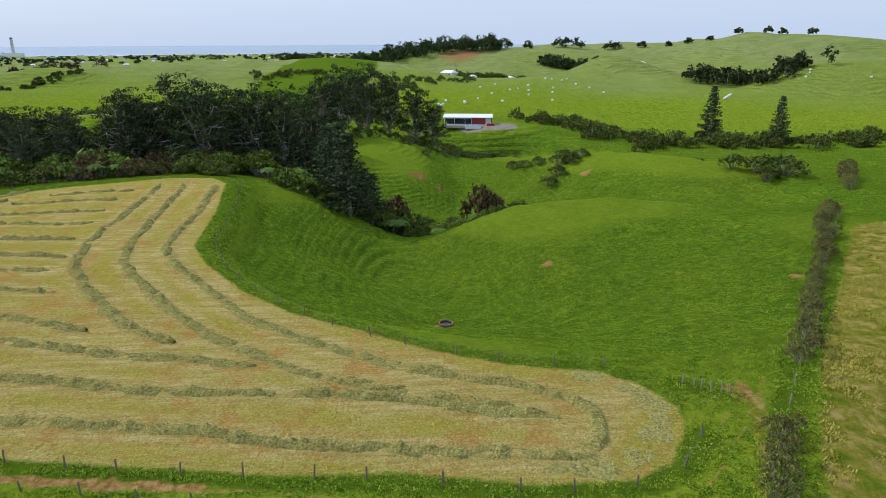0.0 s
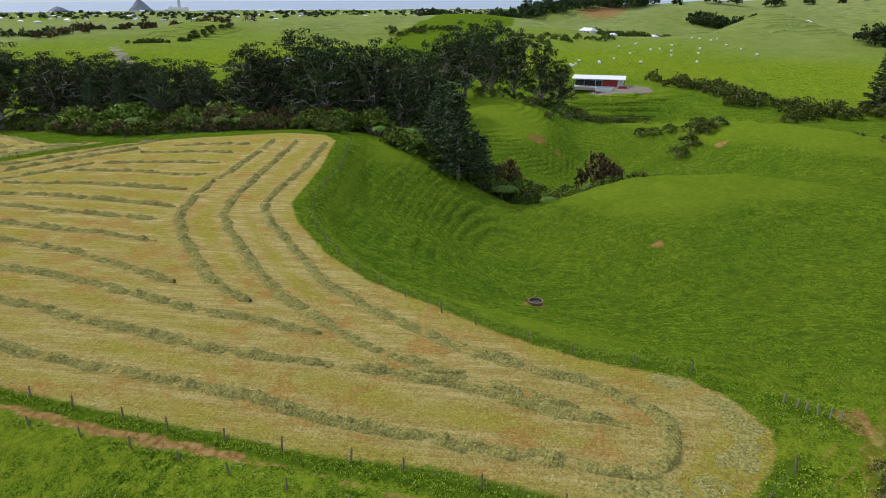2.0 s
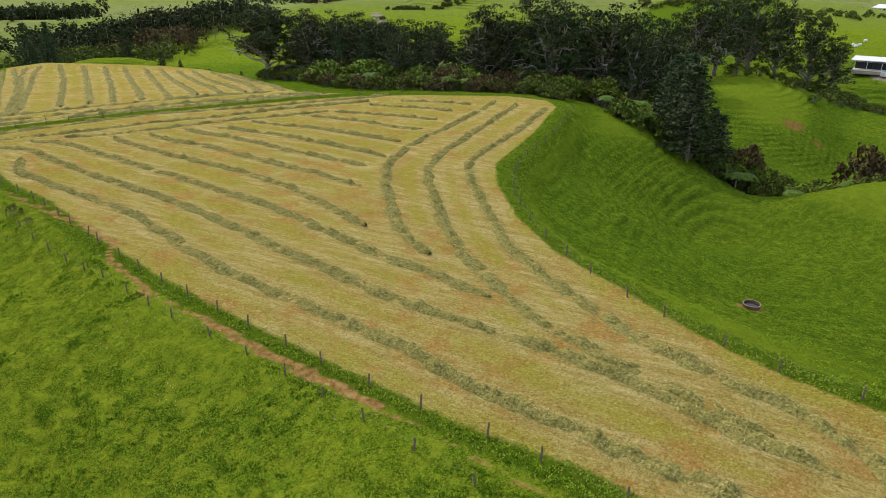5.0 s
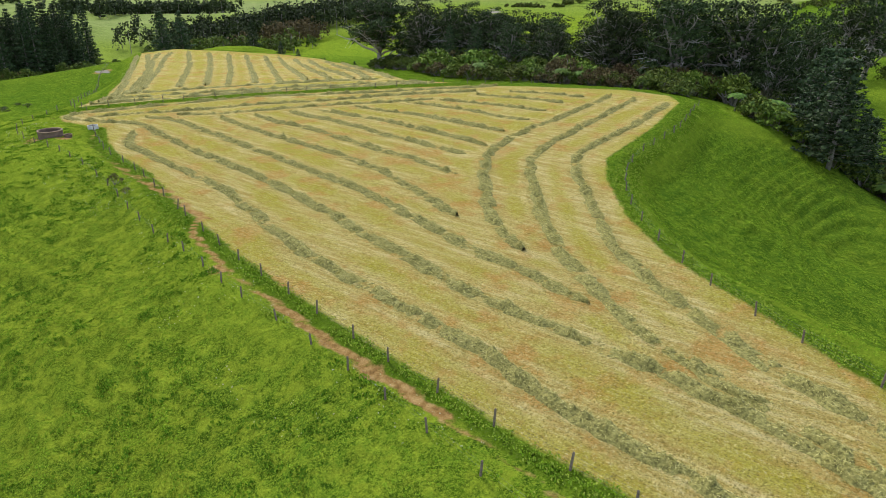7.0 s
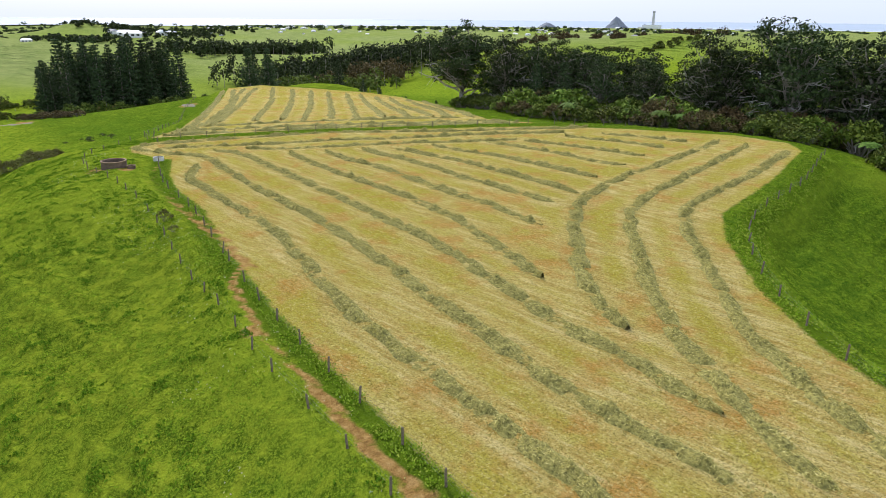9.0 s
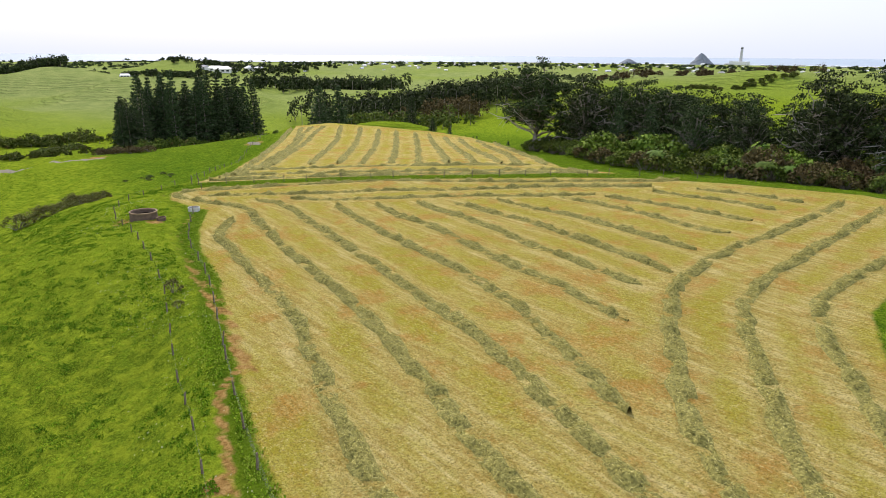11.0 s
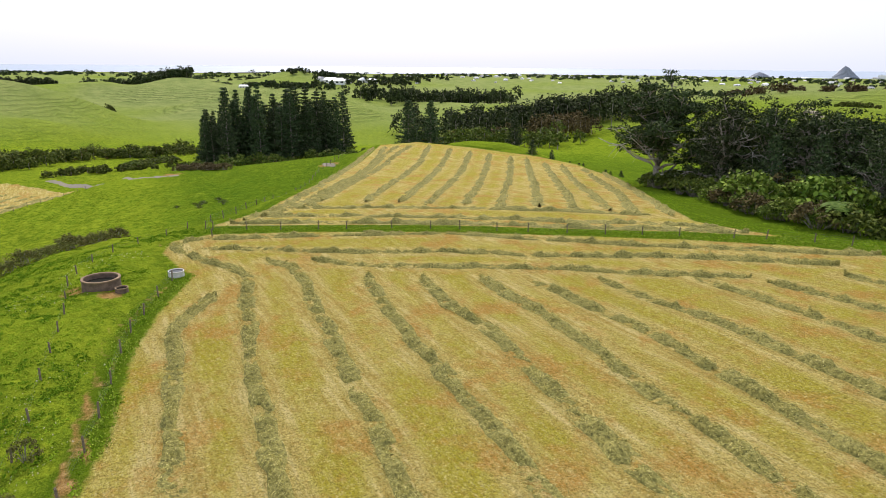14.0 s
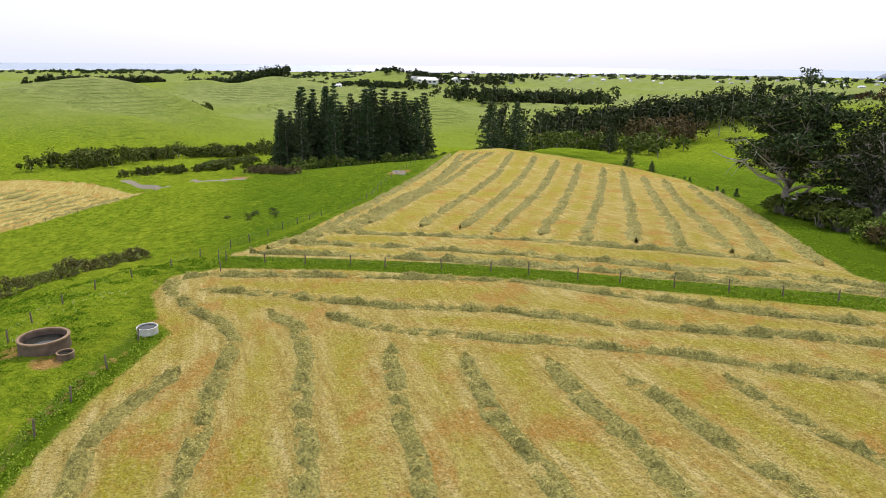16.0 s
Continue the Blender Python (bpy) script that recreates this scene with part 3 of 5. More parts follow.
def graded(parts, edge):
    """Grid lines: dense stretches, then cells that widen to the edge."""
    lines = []
    for a, b, step in parts:
        lines += list(np.arange(a, b, step))
    lines.append(parts[-1][1])
    lo, hi, s = lines[0], lines[-1], parts[0][2]
    left, right = [], []
    while lo > -edge:
        s *= 1.055
        lo -= s
        left.append(max(lo, -edge))
    s = parts[-1][2]
    while hi < edge:
        s *= 1.055
        hi += s
        right.append(min(hi, edge))
    return np.array(left[::-1] + lines + right)


def build_ground():
    gx, gy = graded([(-700, -420, 6.0), (-420, -250, 3.0), (-250, -130, 1.3), (-130, 58, 0.62), (58, 120, 1.6)], 2100), graded([(-40, 24, 4.0), (24, 160, 0.62), (160, 185, 1.3), (185, 330, 2.6)], 2100)
    X, Y = np.meshgrid(gx, gy)
    x, y = X.ravel(), Y.ravel()
    z = height(x, y)
    me = bpy.data.meshes.new("ground")
    nx, ny = len(gx), len(gy)
    me.vertices.add(nx * ny)
    me.vertices.foreach_set("co", np.stack([x, y, z], -1).ravel())
    i = (np.arange(ny - 1)[:, None] * nx + np.arange(nx - 1)[None, :]).ravel()
    quads = np.stack([i, i + 1, i + nx + 1, i + nx], -1)
    me.loops.add(quads.size)
    me.loops.foreach_set("vertex_index", quads.ravel())
    me.polygons.add(len(quads))
    me.polygons.foreach_set("loop_start", np.arange(0, quads.size, 4))
    me.polygons.foreach_set("use_smooth", np.ones(len(quads), bool))
    me.update(calc_edges=True)
    masks = {}
    f, u, l = distance_to(FIELD, x, y), distance_to(UPPER, x, y), distance_to(LOWER, x, y)
    near = np.full(len(x), 0.0)
    inner = np.minimum(f, u) < 0.5
    near[inner] = np.minimum.reduce([distance_along(line, x[inner], y[inner]) for line in FIELD_ROWS + UPPER_ROWS])
    masks["between"] = ease(0.9, 2.6, near)
    masks["mown"] = 1 - ease(-0.9, 0.9, np.minimum(np.minimum(f, u), l))
    strips = np.minimum.reduce([distance_along(FENCES[k], x, y) for k in ("mid", "mid2", "north_east", "south_west", "gate", "boundary")])
    masks["rough"] = 0.75 * (1 - ease(0.6, 2.4, strips)) * (1 - 0.6 * masks["mown"]) + 0.3 * ease(0.6, 0.95, grain(x, y, 9)) * (f > 4) * (np.hypot(x, y) < 260)
    north = ease(122, 140, y + 8 * grain(x, y, 6)) * ease(-136, -124, x) * (1 - ease(-36, -24, x + 6 * grain(x, y + 9, 5))) * (f > 0.5) * (u > 0.5)
    masks["rough"] = np.maximum(masks["rough"], north * 0.9)
    masks["yellowish"] = np.maximum(1 - ease(48, 66, y + 0.1 * x + 10 * grain(x, y, 30)), ease(300, 420, np.hypot(x, y)))
    masks["dry"] = (1 - ease(-2, 1.0, distance_to(YELLOW, x, y)))
    worn = 1 - ease(0.3, 1.0, distance_along([(23.5, 36.5), (26.3, 42), (28.4, 46.5), (29.4, 49)], x, y))
    masks["dry"] = np.maximum(masks["dry"], worn * (0.45 + 0.5 * grain(x, y, 1.8)))
    track = distance_along(TRACK, x, y)
    bare = (1 - ease(0.1, 0.65, track)) * (0.34 + 0.62 * grain(x + 5, y, 6.0) + 0.35 * ((x > -34) & (x < -15))) * (0.5 + 0.5 * ease(-92, -78, x))
    rut = np.minimum(abs(distance_along(RUT, x, y) - 0.0), abs(distance_along([(a + 1.3, b - 0.9) for a, b in RUT], x, y)))
    wheels = [(-50, 49.8), (-57.3, 51.6), (-69.3, 54.0), (-80.1, 55.6), (-94.6, 57.9), (-101, 60.2), (-105, 62.5)]
    bare = np.maximum(bare, (0.2 + 0.6 * grain(x, y + 50, 4)) * (1 - ease(0.1, 0.5, distance_along(wheels, x, y))))
    bare = np.maximum(bare, (0.3 + 0.45 * grain(x, y, 3)) * (1 - ease(0.05, 0.35, rut)) * (y < 52))
    spots = [(4.9, 88.2, 2.4, 0.95), (28.4, 50.2, 1.7, 1.0), (28.6, 48.6, 1.0, 0.8), (24, 109, 1.6, 0.75), (54, 84.5, 1.6, 0.9), (7, 146, 1.4, 0.7), (58, 213, 3.0, 0.8), (-104.2, 57.4, 2.0, 0.7), (-107.5, 54.6, 2.6, 0.6), (-218, 117, 5.0, 0.6), (-264, 80, 5.0, 0.7), (-44.5, 44.6, 1.5, 0.75), (-22.0, 41.3, 1.2, 0.85), (-111, 64.5, 1.5, 0.5)]
    for a, b, r, k in spots:
        bare = np.maximum(bare, k * (1 - ease(0.4, 1.0, np.hypot(x - a, y - b) / r)))
    masks["dirt"] = bare
    clay = np.zeros(len(x))
    for a, b, r, k in [(-6, 172, 4.5, 1.0), (-1, 170, 3.5, 0.8), (3, 226, 6, 0.55), (10, 222, 4, 0.5), (-14, 196, 5, 0.6), (76, 960, 60, 0.6)]:
        clay = np.maximum(clay, k * (1 - ease(0.3, 1.0, np.hypot(x - a, y - b) / r)))
    masks["clay"] = clay
    pad = 1 - ease(0.7, 1.0, np.hypot((x - 38) / 17, (y - 316) / 10))
    drive = 1 - ease(2.0, 4.0, distance_along([(-290, 440), (-200, 345), (-148, 300), (-98, 318), (-70, 345), (-40, 360)], x, y))
    cleared = 0.7 * (1 - ease(0.6, 1.0, np.hypot((x + 905) / 60, (y - 345) / 40)))
    lane = 1 - ease(1.2, 2.2, distance_along([(-300, 44), (-272, 58), (-258, 72), (-262, 80)], x, y))
    # ground higher than its surroundings takes the painted crest light
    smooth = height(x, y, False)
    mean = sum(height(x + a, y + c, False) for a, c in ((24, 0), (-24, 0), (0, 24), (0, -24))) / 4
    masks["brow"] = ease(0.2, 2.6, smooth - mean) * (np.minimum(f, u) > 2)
    # grows with distance from the farm, for the painted haze
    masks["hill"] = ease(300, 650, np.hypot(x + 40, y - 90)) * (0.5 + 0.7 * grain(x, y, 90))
    masks["terrace"] = ease(0.10, 0.22, np.hypot(height(x + 8, y, False) - smooth, height(x, y + 8, False) - smooth) / 8) * ease(230, 330, np.hypot(x, y)) * (1 - ease(900, 1100, np.hypot(x, y)))
    masks["gravel"] = np.maximum.reduce([pad * 0.9, drive, cleared, lane, 0.8 * (1 - ease(0.5, 1, np.hypot((x + 218) / 6, (y - 117) / 2)))])
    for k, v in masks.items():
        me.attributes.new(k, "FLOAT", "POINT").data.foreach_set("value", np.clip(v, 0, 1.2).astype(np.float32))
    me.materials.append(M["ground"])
    return tagged(new("ground", me), "rolling green pasture with pale mown hay fields", "ground", kind="structure")


build_ground()


def mesh_of(name, verts, faces, mats, smooth=False):
    me = bpy.data.meshes.new(name)
    me.from_pydata([tuple(v) for v in verts], [], [tuple(f) for f in faces])
    for m in mats if isinstance(mats, (list, tuple)) else [mats]:
        me.materials.append(m)
    if smooth:
        me.polygons.foreach_set("use_smooth", np.ones(len(me.polygons), bool))
    me.update()
    return me


def quick_mesh(name, co, quads, mat):
    """A mesh from arrays, faces of one size."""
    me = bpy.data.meshes.new(name)
    k = quads.shape[1]
    me.vertices.add(len(co))
    me.vertices.foreach_set("co", np.asarray(co, np.float32).ravel())
    me.loops.add(quads.size)
    me.loops.foreach_set("vertex_index", quads.ravel().astype(np.int32))
    me.polygons.add(len(quads))
    me.polygons.foreach_set("loop_start", np.arange(0, quads.size, k, dtype=np.int32))
    me.update(calc_edges=True)
    me.materials.append(mat)
    return me


def part(name, data, parent, label=""):
    ob = new(name, data)
    ob.parent = parent
    if label:
        ob["label"] = label
    return ob


def thing(name, label, category, group="", kind=""):
    return tagged(new(name), label, category, group, kind)


def build_sea():
    rings, seg = [(1880, -4.0), (2600, -4.0), (3600, -4.0), (4990, -4.0)], 96
    v = [(r * math.cos(2 * math.pi * i / seg), r * math.sin(2 * math.pi * i / seg), z) for r, z in rings for i in range(seg)]
    f = [(k * seg + i, k * seg + (i + 1) % seg, (k + 1) * seg + (i + 1) % seg, (k + 1) * seg + i) for k in range(len(rings) - 1) for i in range(seg)]
    tagged(new("water", mesh_of("water", v, f, M["sea"], True)), "calm grey-blue sea reaching the hazy horizon", "sea", kind="structure")


build_sea()

# ---- cut grass lying in windrows ----
def curve_through(points, step):
    """Even points along a smooth line through the given ones."""
    P = np.array(points, float)
    P = np.vstack([2 * P[0] - P[1], P, 2 * P[-1] - P[-2]])
    out = []
    for a, b, c, d in zip(P[:-3], P[1:-2], P[2:-1], P[3:]):
        n = max(2, int(np.hypot(*(c - b)) / step))
        t = np.linspace(0, 1, n, endpoint=False)[:, None]
        out.append(0.5 * (2 * b + (c - a) * t + (2 * a - 5 * b + 4 * c - d) * t * t + (3 * b - a - 3 * c + d) * t ** 3))
    return np.vstack(out + [P[-2:-1]])


def windrow(points, rng, width=1.4, tall=0.42, per_metre=240, step=0.3):
    c = curve_through(points, step)
    n = len(c)
    t = np.gradient(c, axis=0)
    t /= np.linalg.norm(t, axis=1)[:, None] + 1e-9
    side = np.stack([-t[:, 1], t[:, 0]], -1)
    c = c + side * ((grain(c[:, 0] + 40, c[:, 1], 3.1) - 0.5) * 0.5)[:, None]
    wide = width * (0.5 + 0.6 * grain(c[:, 0], c[:, 1] + 70, 2.2) + 0.45 * grain(c[:, 0], c[:, 1] + 20, 0.9)) * np.clip(np.minimum(np.arange(n), np.arange(n)[::-1]) / 4.0, 0.25, 1)
    across = np.linspace(-0.5, 0.5, 9)
    px = c[:, None, 0] + side[:, None, 0] * across * wide[:, None]
    py = c[:, None, 1] + side[:, None, 1] * across * wide[:, None]
    lump = 0.05 + 1.5 * grain(px, py, 0.5) * grain(px + 7, py, 0.33) + 1.7 * (grain(px, py, 1.1) - 0.42)
    pz = height(px.ravel(), py.ravel(), False).reshape(px.shape) + tall * np.clip(1 - (2 * across) ** 2, 0, 1) ** 0.8 * lump - 0.03
    co = np.stack([px, py, pz], -1).reshape(-1, 3)
    i = (np.arange(n - 1)[:, None] * 9 + np.arange(8)[None]).ravel()
    body = quick_mesh("swath_mass", co, np.stack([i, i + 1, i + 10, i + 9], -1), M["swath_body"])
    body.polygons.foreach_set("use_smooth", np.ones(len(body.polygons), bool))
    # loose stalks
    m = int(n * step * per_metre)
    k = rng.integers(0, n - 1, m)
    u = np.clip(rng.normal(0, 0.36, m), -1.1, 1.1)
    j = np.clip(((u + 0.5) * 8), 0, 8).astype(int)
    base = co[k * 9 + j] + rng.normal(0, 0.05, (m, 3))
    base[:, :2] += side[k] * (np.where(abs(u) > 0.5, (abs(u) - 0.5) * np.sign(u), 0) * wide[k])[:, None]
    base[:, 2] += 0.02
    way = rng.normal(0, 1, (m, 3)) * (1, 1, 0.45)
    way /= np.linalg.norm(way, axis=1)[:, None]
    up = np.cross(way, rng.normal(0, 1, (m, 3)))
    up /= np.linalg.norm(up, axis=1)[:, None]
    ln, th = rng.uniform(0.14, 0.42, m)[:, None], rng.uniform(0.009, 0.024, m)[:, None]
    q = np.stack([base - way * ln / 2, base + up * th, base + way * ln / 2, base - up * th], 1).reshape(-1, 3)
    stalks = quick_mesh("stalks", q, np.arange(4 * m).reshape(-1, 4), M["swath"])
    ob = thing("windrow", "grey-green windrow of cut grass lying on stubble", "windrow", "windrows on the mown fields")
    part("swath", body, ob)
    part("loose_stalk", stalks, ob)["kind"] = "stuff"


rng = np.random.default_rng(3)
for line in FIELD_ROWS:
    windrow(line, rng)
windrow([(14, 54.4), (18, 52.6), (20.2, 49.8), (20.3, 46), (18, 42.8), (15, 41.2), (9, 40.6)], rng, 2.6, 0.10, 70)
for line in UPPER_ROWS:
    # rows in the upper paddock lie broader
    windrow(line, rng, 1.7, 0.5, 60, 0.5)
for k in range(9):
    a, b = -270 - 3.2 * k, 49 - 4.2 * k
    windrow([(a, b), (a + 20, b - 15), (a + 38 + k, b - 27)], rng, 2.0, 0.5, 12, 1.0)


# ---- grass ----
def tufts(name, label, mat, x, y, rng, tall, spread_out, blades, width):
    """Tufts of bent blades, joined into one mesh."""
    n = len(x)
    z = height(x, y)
    a = rng.uniform(0, 2 * math.pi, (n, blades))
    lean = rng.uniform(0.25, 1.0, (n, blades)) * spread_out
    h = (rng.uniform(0.5, 1.0, (n, 1)) * rng.uniform(0.6, 1.0, (n, blades))) * tall
    foot = np.stack([x[:, None] + rng.normal(0, spread_out * 0.35, (n, blades)), y[:, None] + rng.normal(0, spread_out * 0.35, (n, blades)), np.repeat(z[:, None], blades, 1) - 0.03], -1)
    out = np.stack([np.cos(a), np.sin(a), 0 * a], -1)
    across = np.stack([-np.sin(a), np.cos(a), 0 * a], -1) * width
    tip = foot + out * lean[..., None] * 1.0 + np.stack([0 * a, 0 * a, h], -1)
    mid = foot + out * lean[..., None] * 0.35 + np.stack([0 * a, 0 * a, h * 0.65], -1)
    co = np.stack([foot - across, foot + across, mid + across * 0.8, tip, mid - across * 0.8], 2).reshape(-1, 3)
    i = np.arange(0, len(co), 5)
    co4 = np.stack([co[i], co[i + 1], co[i + 2], co[i + 4]], 1).reshape(-1, 3)
    me = quick_mesh(name, co4, np.arange(len(co4)).reshape(-1, 4), mat)
    return tagged(new(name, me), label, "grass", kind="stuff")


def scatter(n, box, rng):
    return rng.uniform(box[0], box[1], n), rng.uniform(box[2], box[3], n)


x, y = scatter(170000, (-130, 60, 22, 155), rng)
f, u, dry = distance_to(FIELD, x, y), distance_to(UPPER, x, y), distance_to(YELLOW, x, y)
clump = grain(x, y, 2.6) * 0.6 + grain(x + 20, y, 9) * 0.5
keep = (f > 0.6) & (u > 0.6) & (dry > 0) & (clump > 0.5) & (distance_along(TRACK, x, y) > 0.8)
tufts("pasture_grass", "short green pasture grass in uneven tufts", M["blade"], x[keep], y[keep], rng, 0.18, 0.24, 4, 0.05)
# darker tussocks, each a huddle of tufts
cx, cy = scatter(17000, (-135, 60, 14, 155), rng)
keep = (grain(cx + 70, cy, 8) * 0.7 + grain(cx, cy + 33, 3.1) * 0.5 > 0.62)
cx, cy = cx[keep], cy[keep]
n = 13
turn, long = rng.normal(0.45, 0.5, len(cx))[:, None], rng.normal(0, 1, (len(cx), n)) * rng.uniform(0.25, 0.65, (len(cx), 1))
short = rng.normal(0, 0.2, (len(cx), n))
x, y = (cx[:, None] + long * np.cos(turn) - short * np.sin(turn)).ravel(), (cy[:, None] + long * np.sin(turn) + short * np.cos(turn)).ravel()
keep = (y < 62 - 0.1 * x) & (distance_to(FIELD, x, y) > 0.7) & (distance_to(UPPER, x, y) > 0.7) & (distance_to(YELLOW, x, y) > 0.3) & (distance_along(TRACK, x, y) > 0.7)
tufts("tussock_grass", "dark green tussocks standing in grazed pasture", M["tussock"], x[keep], y[keep], rng, 0.28, 0.22, 4, 0.045)
x, y = scatter(420000, (-134, 60, 22, 160), rng)
f, u = distance_to(FIELD, x, y), distance_to(UPPER, x, y)
strip = np.minimum.reduce([distance_along(FENCES[k], x, y) for k in ("mid", "mid2", "north_east", "south_west", "gate", "boundary")])
keep = (f > -0.1) & (u > -0.1) & (strip < 2.3 * (0.4 + grain(x, y, 2.1))) & (grain(x + 3, y, 1.1) > 0.35) & (distance_along(TRACK, x, y) > 0.7)
tufts("rough_grass", "long rank grass along the fence lines", M["lush"], x[keep], y[keep], rng, 0.26, 0.34, 4, 0.05)
x, y = scatter(110000, (24, 110, 20, 118), rng)
keep = (distance_to(YELLOW, x, y) < -0.5) & (grain(x, y, 1.9) + grain(x, y, 6) > 0.95)
tufts("seeding_grass", "tall yellow grass gone to seed", M["straw"], x[keep], y[keep], rng, 0.40, 0.5, 5, 0.05)
x, y = scatter(120000, (-122, 23, 38, 150), rng)
keep = (distance_to(FIELD, x, y) < -0.2) & (grain(x * 0.35, y * 1.4, 0.9) > 0.45)
tufts("stubble", "short straw-coloured stubble of the mown field", M["stubble"], x[keep], y[keep], rng, 0.07, 0.20, 3, 0.03)
x, y = scatter(6500, (-125, 15, 30, 62), rng)
d = distance_along(FENCES["outer"], x, y)
keep = (d < 7 * grain(x, y, 6) ** 2 + 0.6) & (distance_to(FIELD, x, y) > 1) & (grain(x + 8, y, 5) > 0.52)
tufts("wild_flowers", "small yellow and white flowers in the grass", M["petal"], x[keep], y[keep], rng, 0.22, 0.08, 3, 0.022)


# ---- fences ----
def tube(points, radii, sides=6):
    """Vertices and faces of a tapered tube along a line."""
    v, f = [], []
    P = [Vector(p) for p in points]
    for i, (p, r) in enumerate(zip(P, radii)):
        d = (P[min(i + 1, len(P) - 1)] - P[max(i - 1, 0)]).normalized()
        a = d.orthogonal().normalized()
        b = d.cross(a)
        v += [p + (a * math.cos(2 * math.pi * k / sides) + b * math.sin(2 * math.pi * k / sides)) * r for k in range(sides)]
    for i in range(len(P) - 1):
        f += [(i * sides + k, i * sides + (k + 1) % sides, (i + 1) * sides + (k + 1) % sides, (i + 1) * sides + k) for k in range(sides)]
    f += [tuple(range(sides))[::-1], tuple(range((len(P) - 1) * sides, len(P) * sides))]
    return v, f


def join(pieces):
    v, f = [], []
    for a, b in pieces:
        f += [tuple(i + len(v) for i in q) for q in b]
        v += list(a)
    return v, f


POST = mesh_of("post", *tube([(0, 0, -0.4), (0, 0, 1.0), (0.01, 0, 1.18), (0.012, 0, 1.21)], (0.075, 0.07, 0.065, 0.045), 8), M["post"])
PALE = mesh_of("post", *tube([(0, 0, -0.4), (0, 0, 1.05), (0.01, 0, 1.25), (0.012, 0, 1.28)], (0.07, 0.065, 0.06, 0.04), 8), M["pale_post"])


def fence(points, gap, wires, label, post=POST, rng=rng, tall=1.0):
    ob = thing("fence", label, "fence", "farm fences")
    c = curve_through(points, 0.25) if len(points) > 3 else np.array([np.array(points[0]) * (1 - t) + np.array(points[-1]) * t for t in np.linspace(0, 1, 40)])
    s = np.r_[0, np.cumsum(np.hypot(*np.diff(c, axis=0).T))]
    n = max(2, int(round(s[-1] / gap)) + 1)
    at = np.linspace(0, s[-1], n) + np.r_[0, rng.normal(0, gap * 0.08, n - 2), 0]
    px, py = np.interp(at, s, c[:, 0]), np.interp(at, s, c[:, 1])
    pz = height(px, py)
    for a, b, z in zip(px, py, pz):
        p = part("post", post, ob)
        p.matrix_basis = pose(a, b, z, rng.normal(0, 3), rng.normal(0, 3), rng.uniform(0, 360)) @ Matrix.Diagonal((1, 1, tall * rng.uniform(0.9, 1.08), 1))
    for h in wires:
        line = [(a, b, z + h) for a, b, z in zip(px, py, pz)]
        part("wire", mesh_of("wire", *tube(line, [0.0028] * n, 4), M["wire"]), ob)


for key, gap, tall in (("mid", 4.9, 1.0), ("mid2", 4.9, 1.0), ("north_east", 4.8, 0.95), ("south_west", 4.7, 0.95), ("outer", 4.6, 0.8), ("upper_west", 5, 1.0), ("lower", 5, 1.0)):
    fence(FENCES[key], gap, (0.35, 0.6, 0.85, 1.08) if tall > 0.85 else (0.5, 0.85), "weathered timber post and wire fence in long grass", tall=tall)
fence(FENCES["gate"], 0.85, (0.4, 0.7, 1.0), "short run of silvered timber posts beside bare earth", PALE, tall=0.7)
fence(FENCES["boundary"], 4.0, (0.35, 0.6, 0.85, 1.08), "silvered post and wire fence along a hedge", PALE, tall=0.8)


# ---- water troughs ----
def lathe(profile, seg, mat, name):
    v = [(r * math.cos(2 * math.pi * k / seg), r * math.sin(2 * math.pi * k / seg), z) for r, z in profile for k in range(seg)]
    f = [(i * seg + k, i * seg + (k + 1) % seg, (i + 1) * seg + (k + 1) % seg, (i + 1) * seg + k) for i in range(len(profile) - 1) for k in range(seg)]
    return mesh_of(name, v, f, mat, False)


def disc(r, z, seg, mat, name):
    v = [(0, 0, z)] + [(r * math.cos(2 * math.pi * k / seg), r * math.sin(2 * math.pi * k / seg), z) for k in range(seg)]
    return mesh_of(name, v, [(0, 1 + k, 1 + (k + 1) % seg) for k in range(seg)], mat)


def trough(name, label, x, y, r, h, thick, wall, rim, water, lip=0.08, tilt=0.0):
    ob = thing(name, label, "trough" if r < 1.5 else "tank")
    ob.matrix_basis = pose(x, y, float(height(x, y)[0]), tilt, 0, 0)
    part("wall", lathe([(r * 1.03, -0.3), (r, h * 0.5), (r * 1.01, h - lip)], 48, wall, "wall"), ob)
    part("rim", lathe([(r * 1.01, h - lip), (r * 1.035, h - lip * 0.6), (r * 1.03, h), (r - thick, h), (r - thick, h - lip)], 48, rim, "rim"), ob, "rusty lichen-stained rim" if r > 1.5 else "")
    part("lining", lathe([(r - thick, h - lip), (r - thick, -0.1)], 48, wall, "lining"), ob)
    part("water", disc(r - thick, h * water, 48, M["water"], "water"), ob, "still dark water")
    return ob


tank = trough("water_tank", "round weathered brown concrete stock tank standing in grass", -107.2, 56.7, 1.75, 0.95, 0.16, M["concrete"], M["rim"], 0.45, 0.14)
trough("water_trough", "small round concrete trough beside the old tank", -105.1, 58.4, 0.6, 0.5, 0.08, M["concrete"], M["rim"], 0.7)
trough("water_trough", "round white concrete trough full of water by the hay", -108.4, 63.8, 0.8, 0.62, 0.07, M["pale_concrete"], M["pale_concrete"], 0.85)
trough("water_trough", "round brown concrete trough on trampled bare earth", 4.9, 88.2, 1.0, 0.5, 0.09, M["concrete"], M["rim"], 0.5)

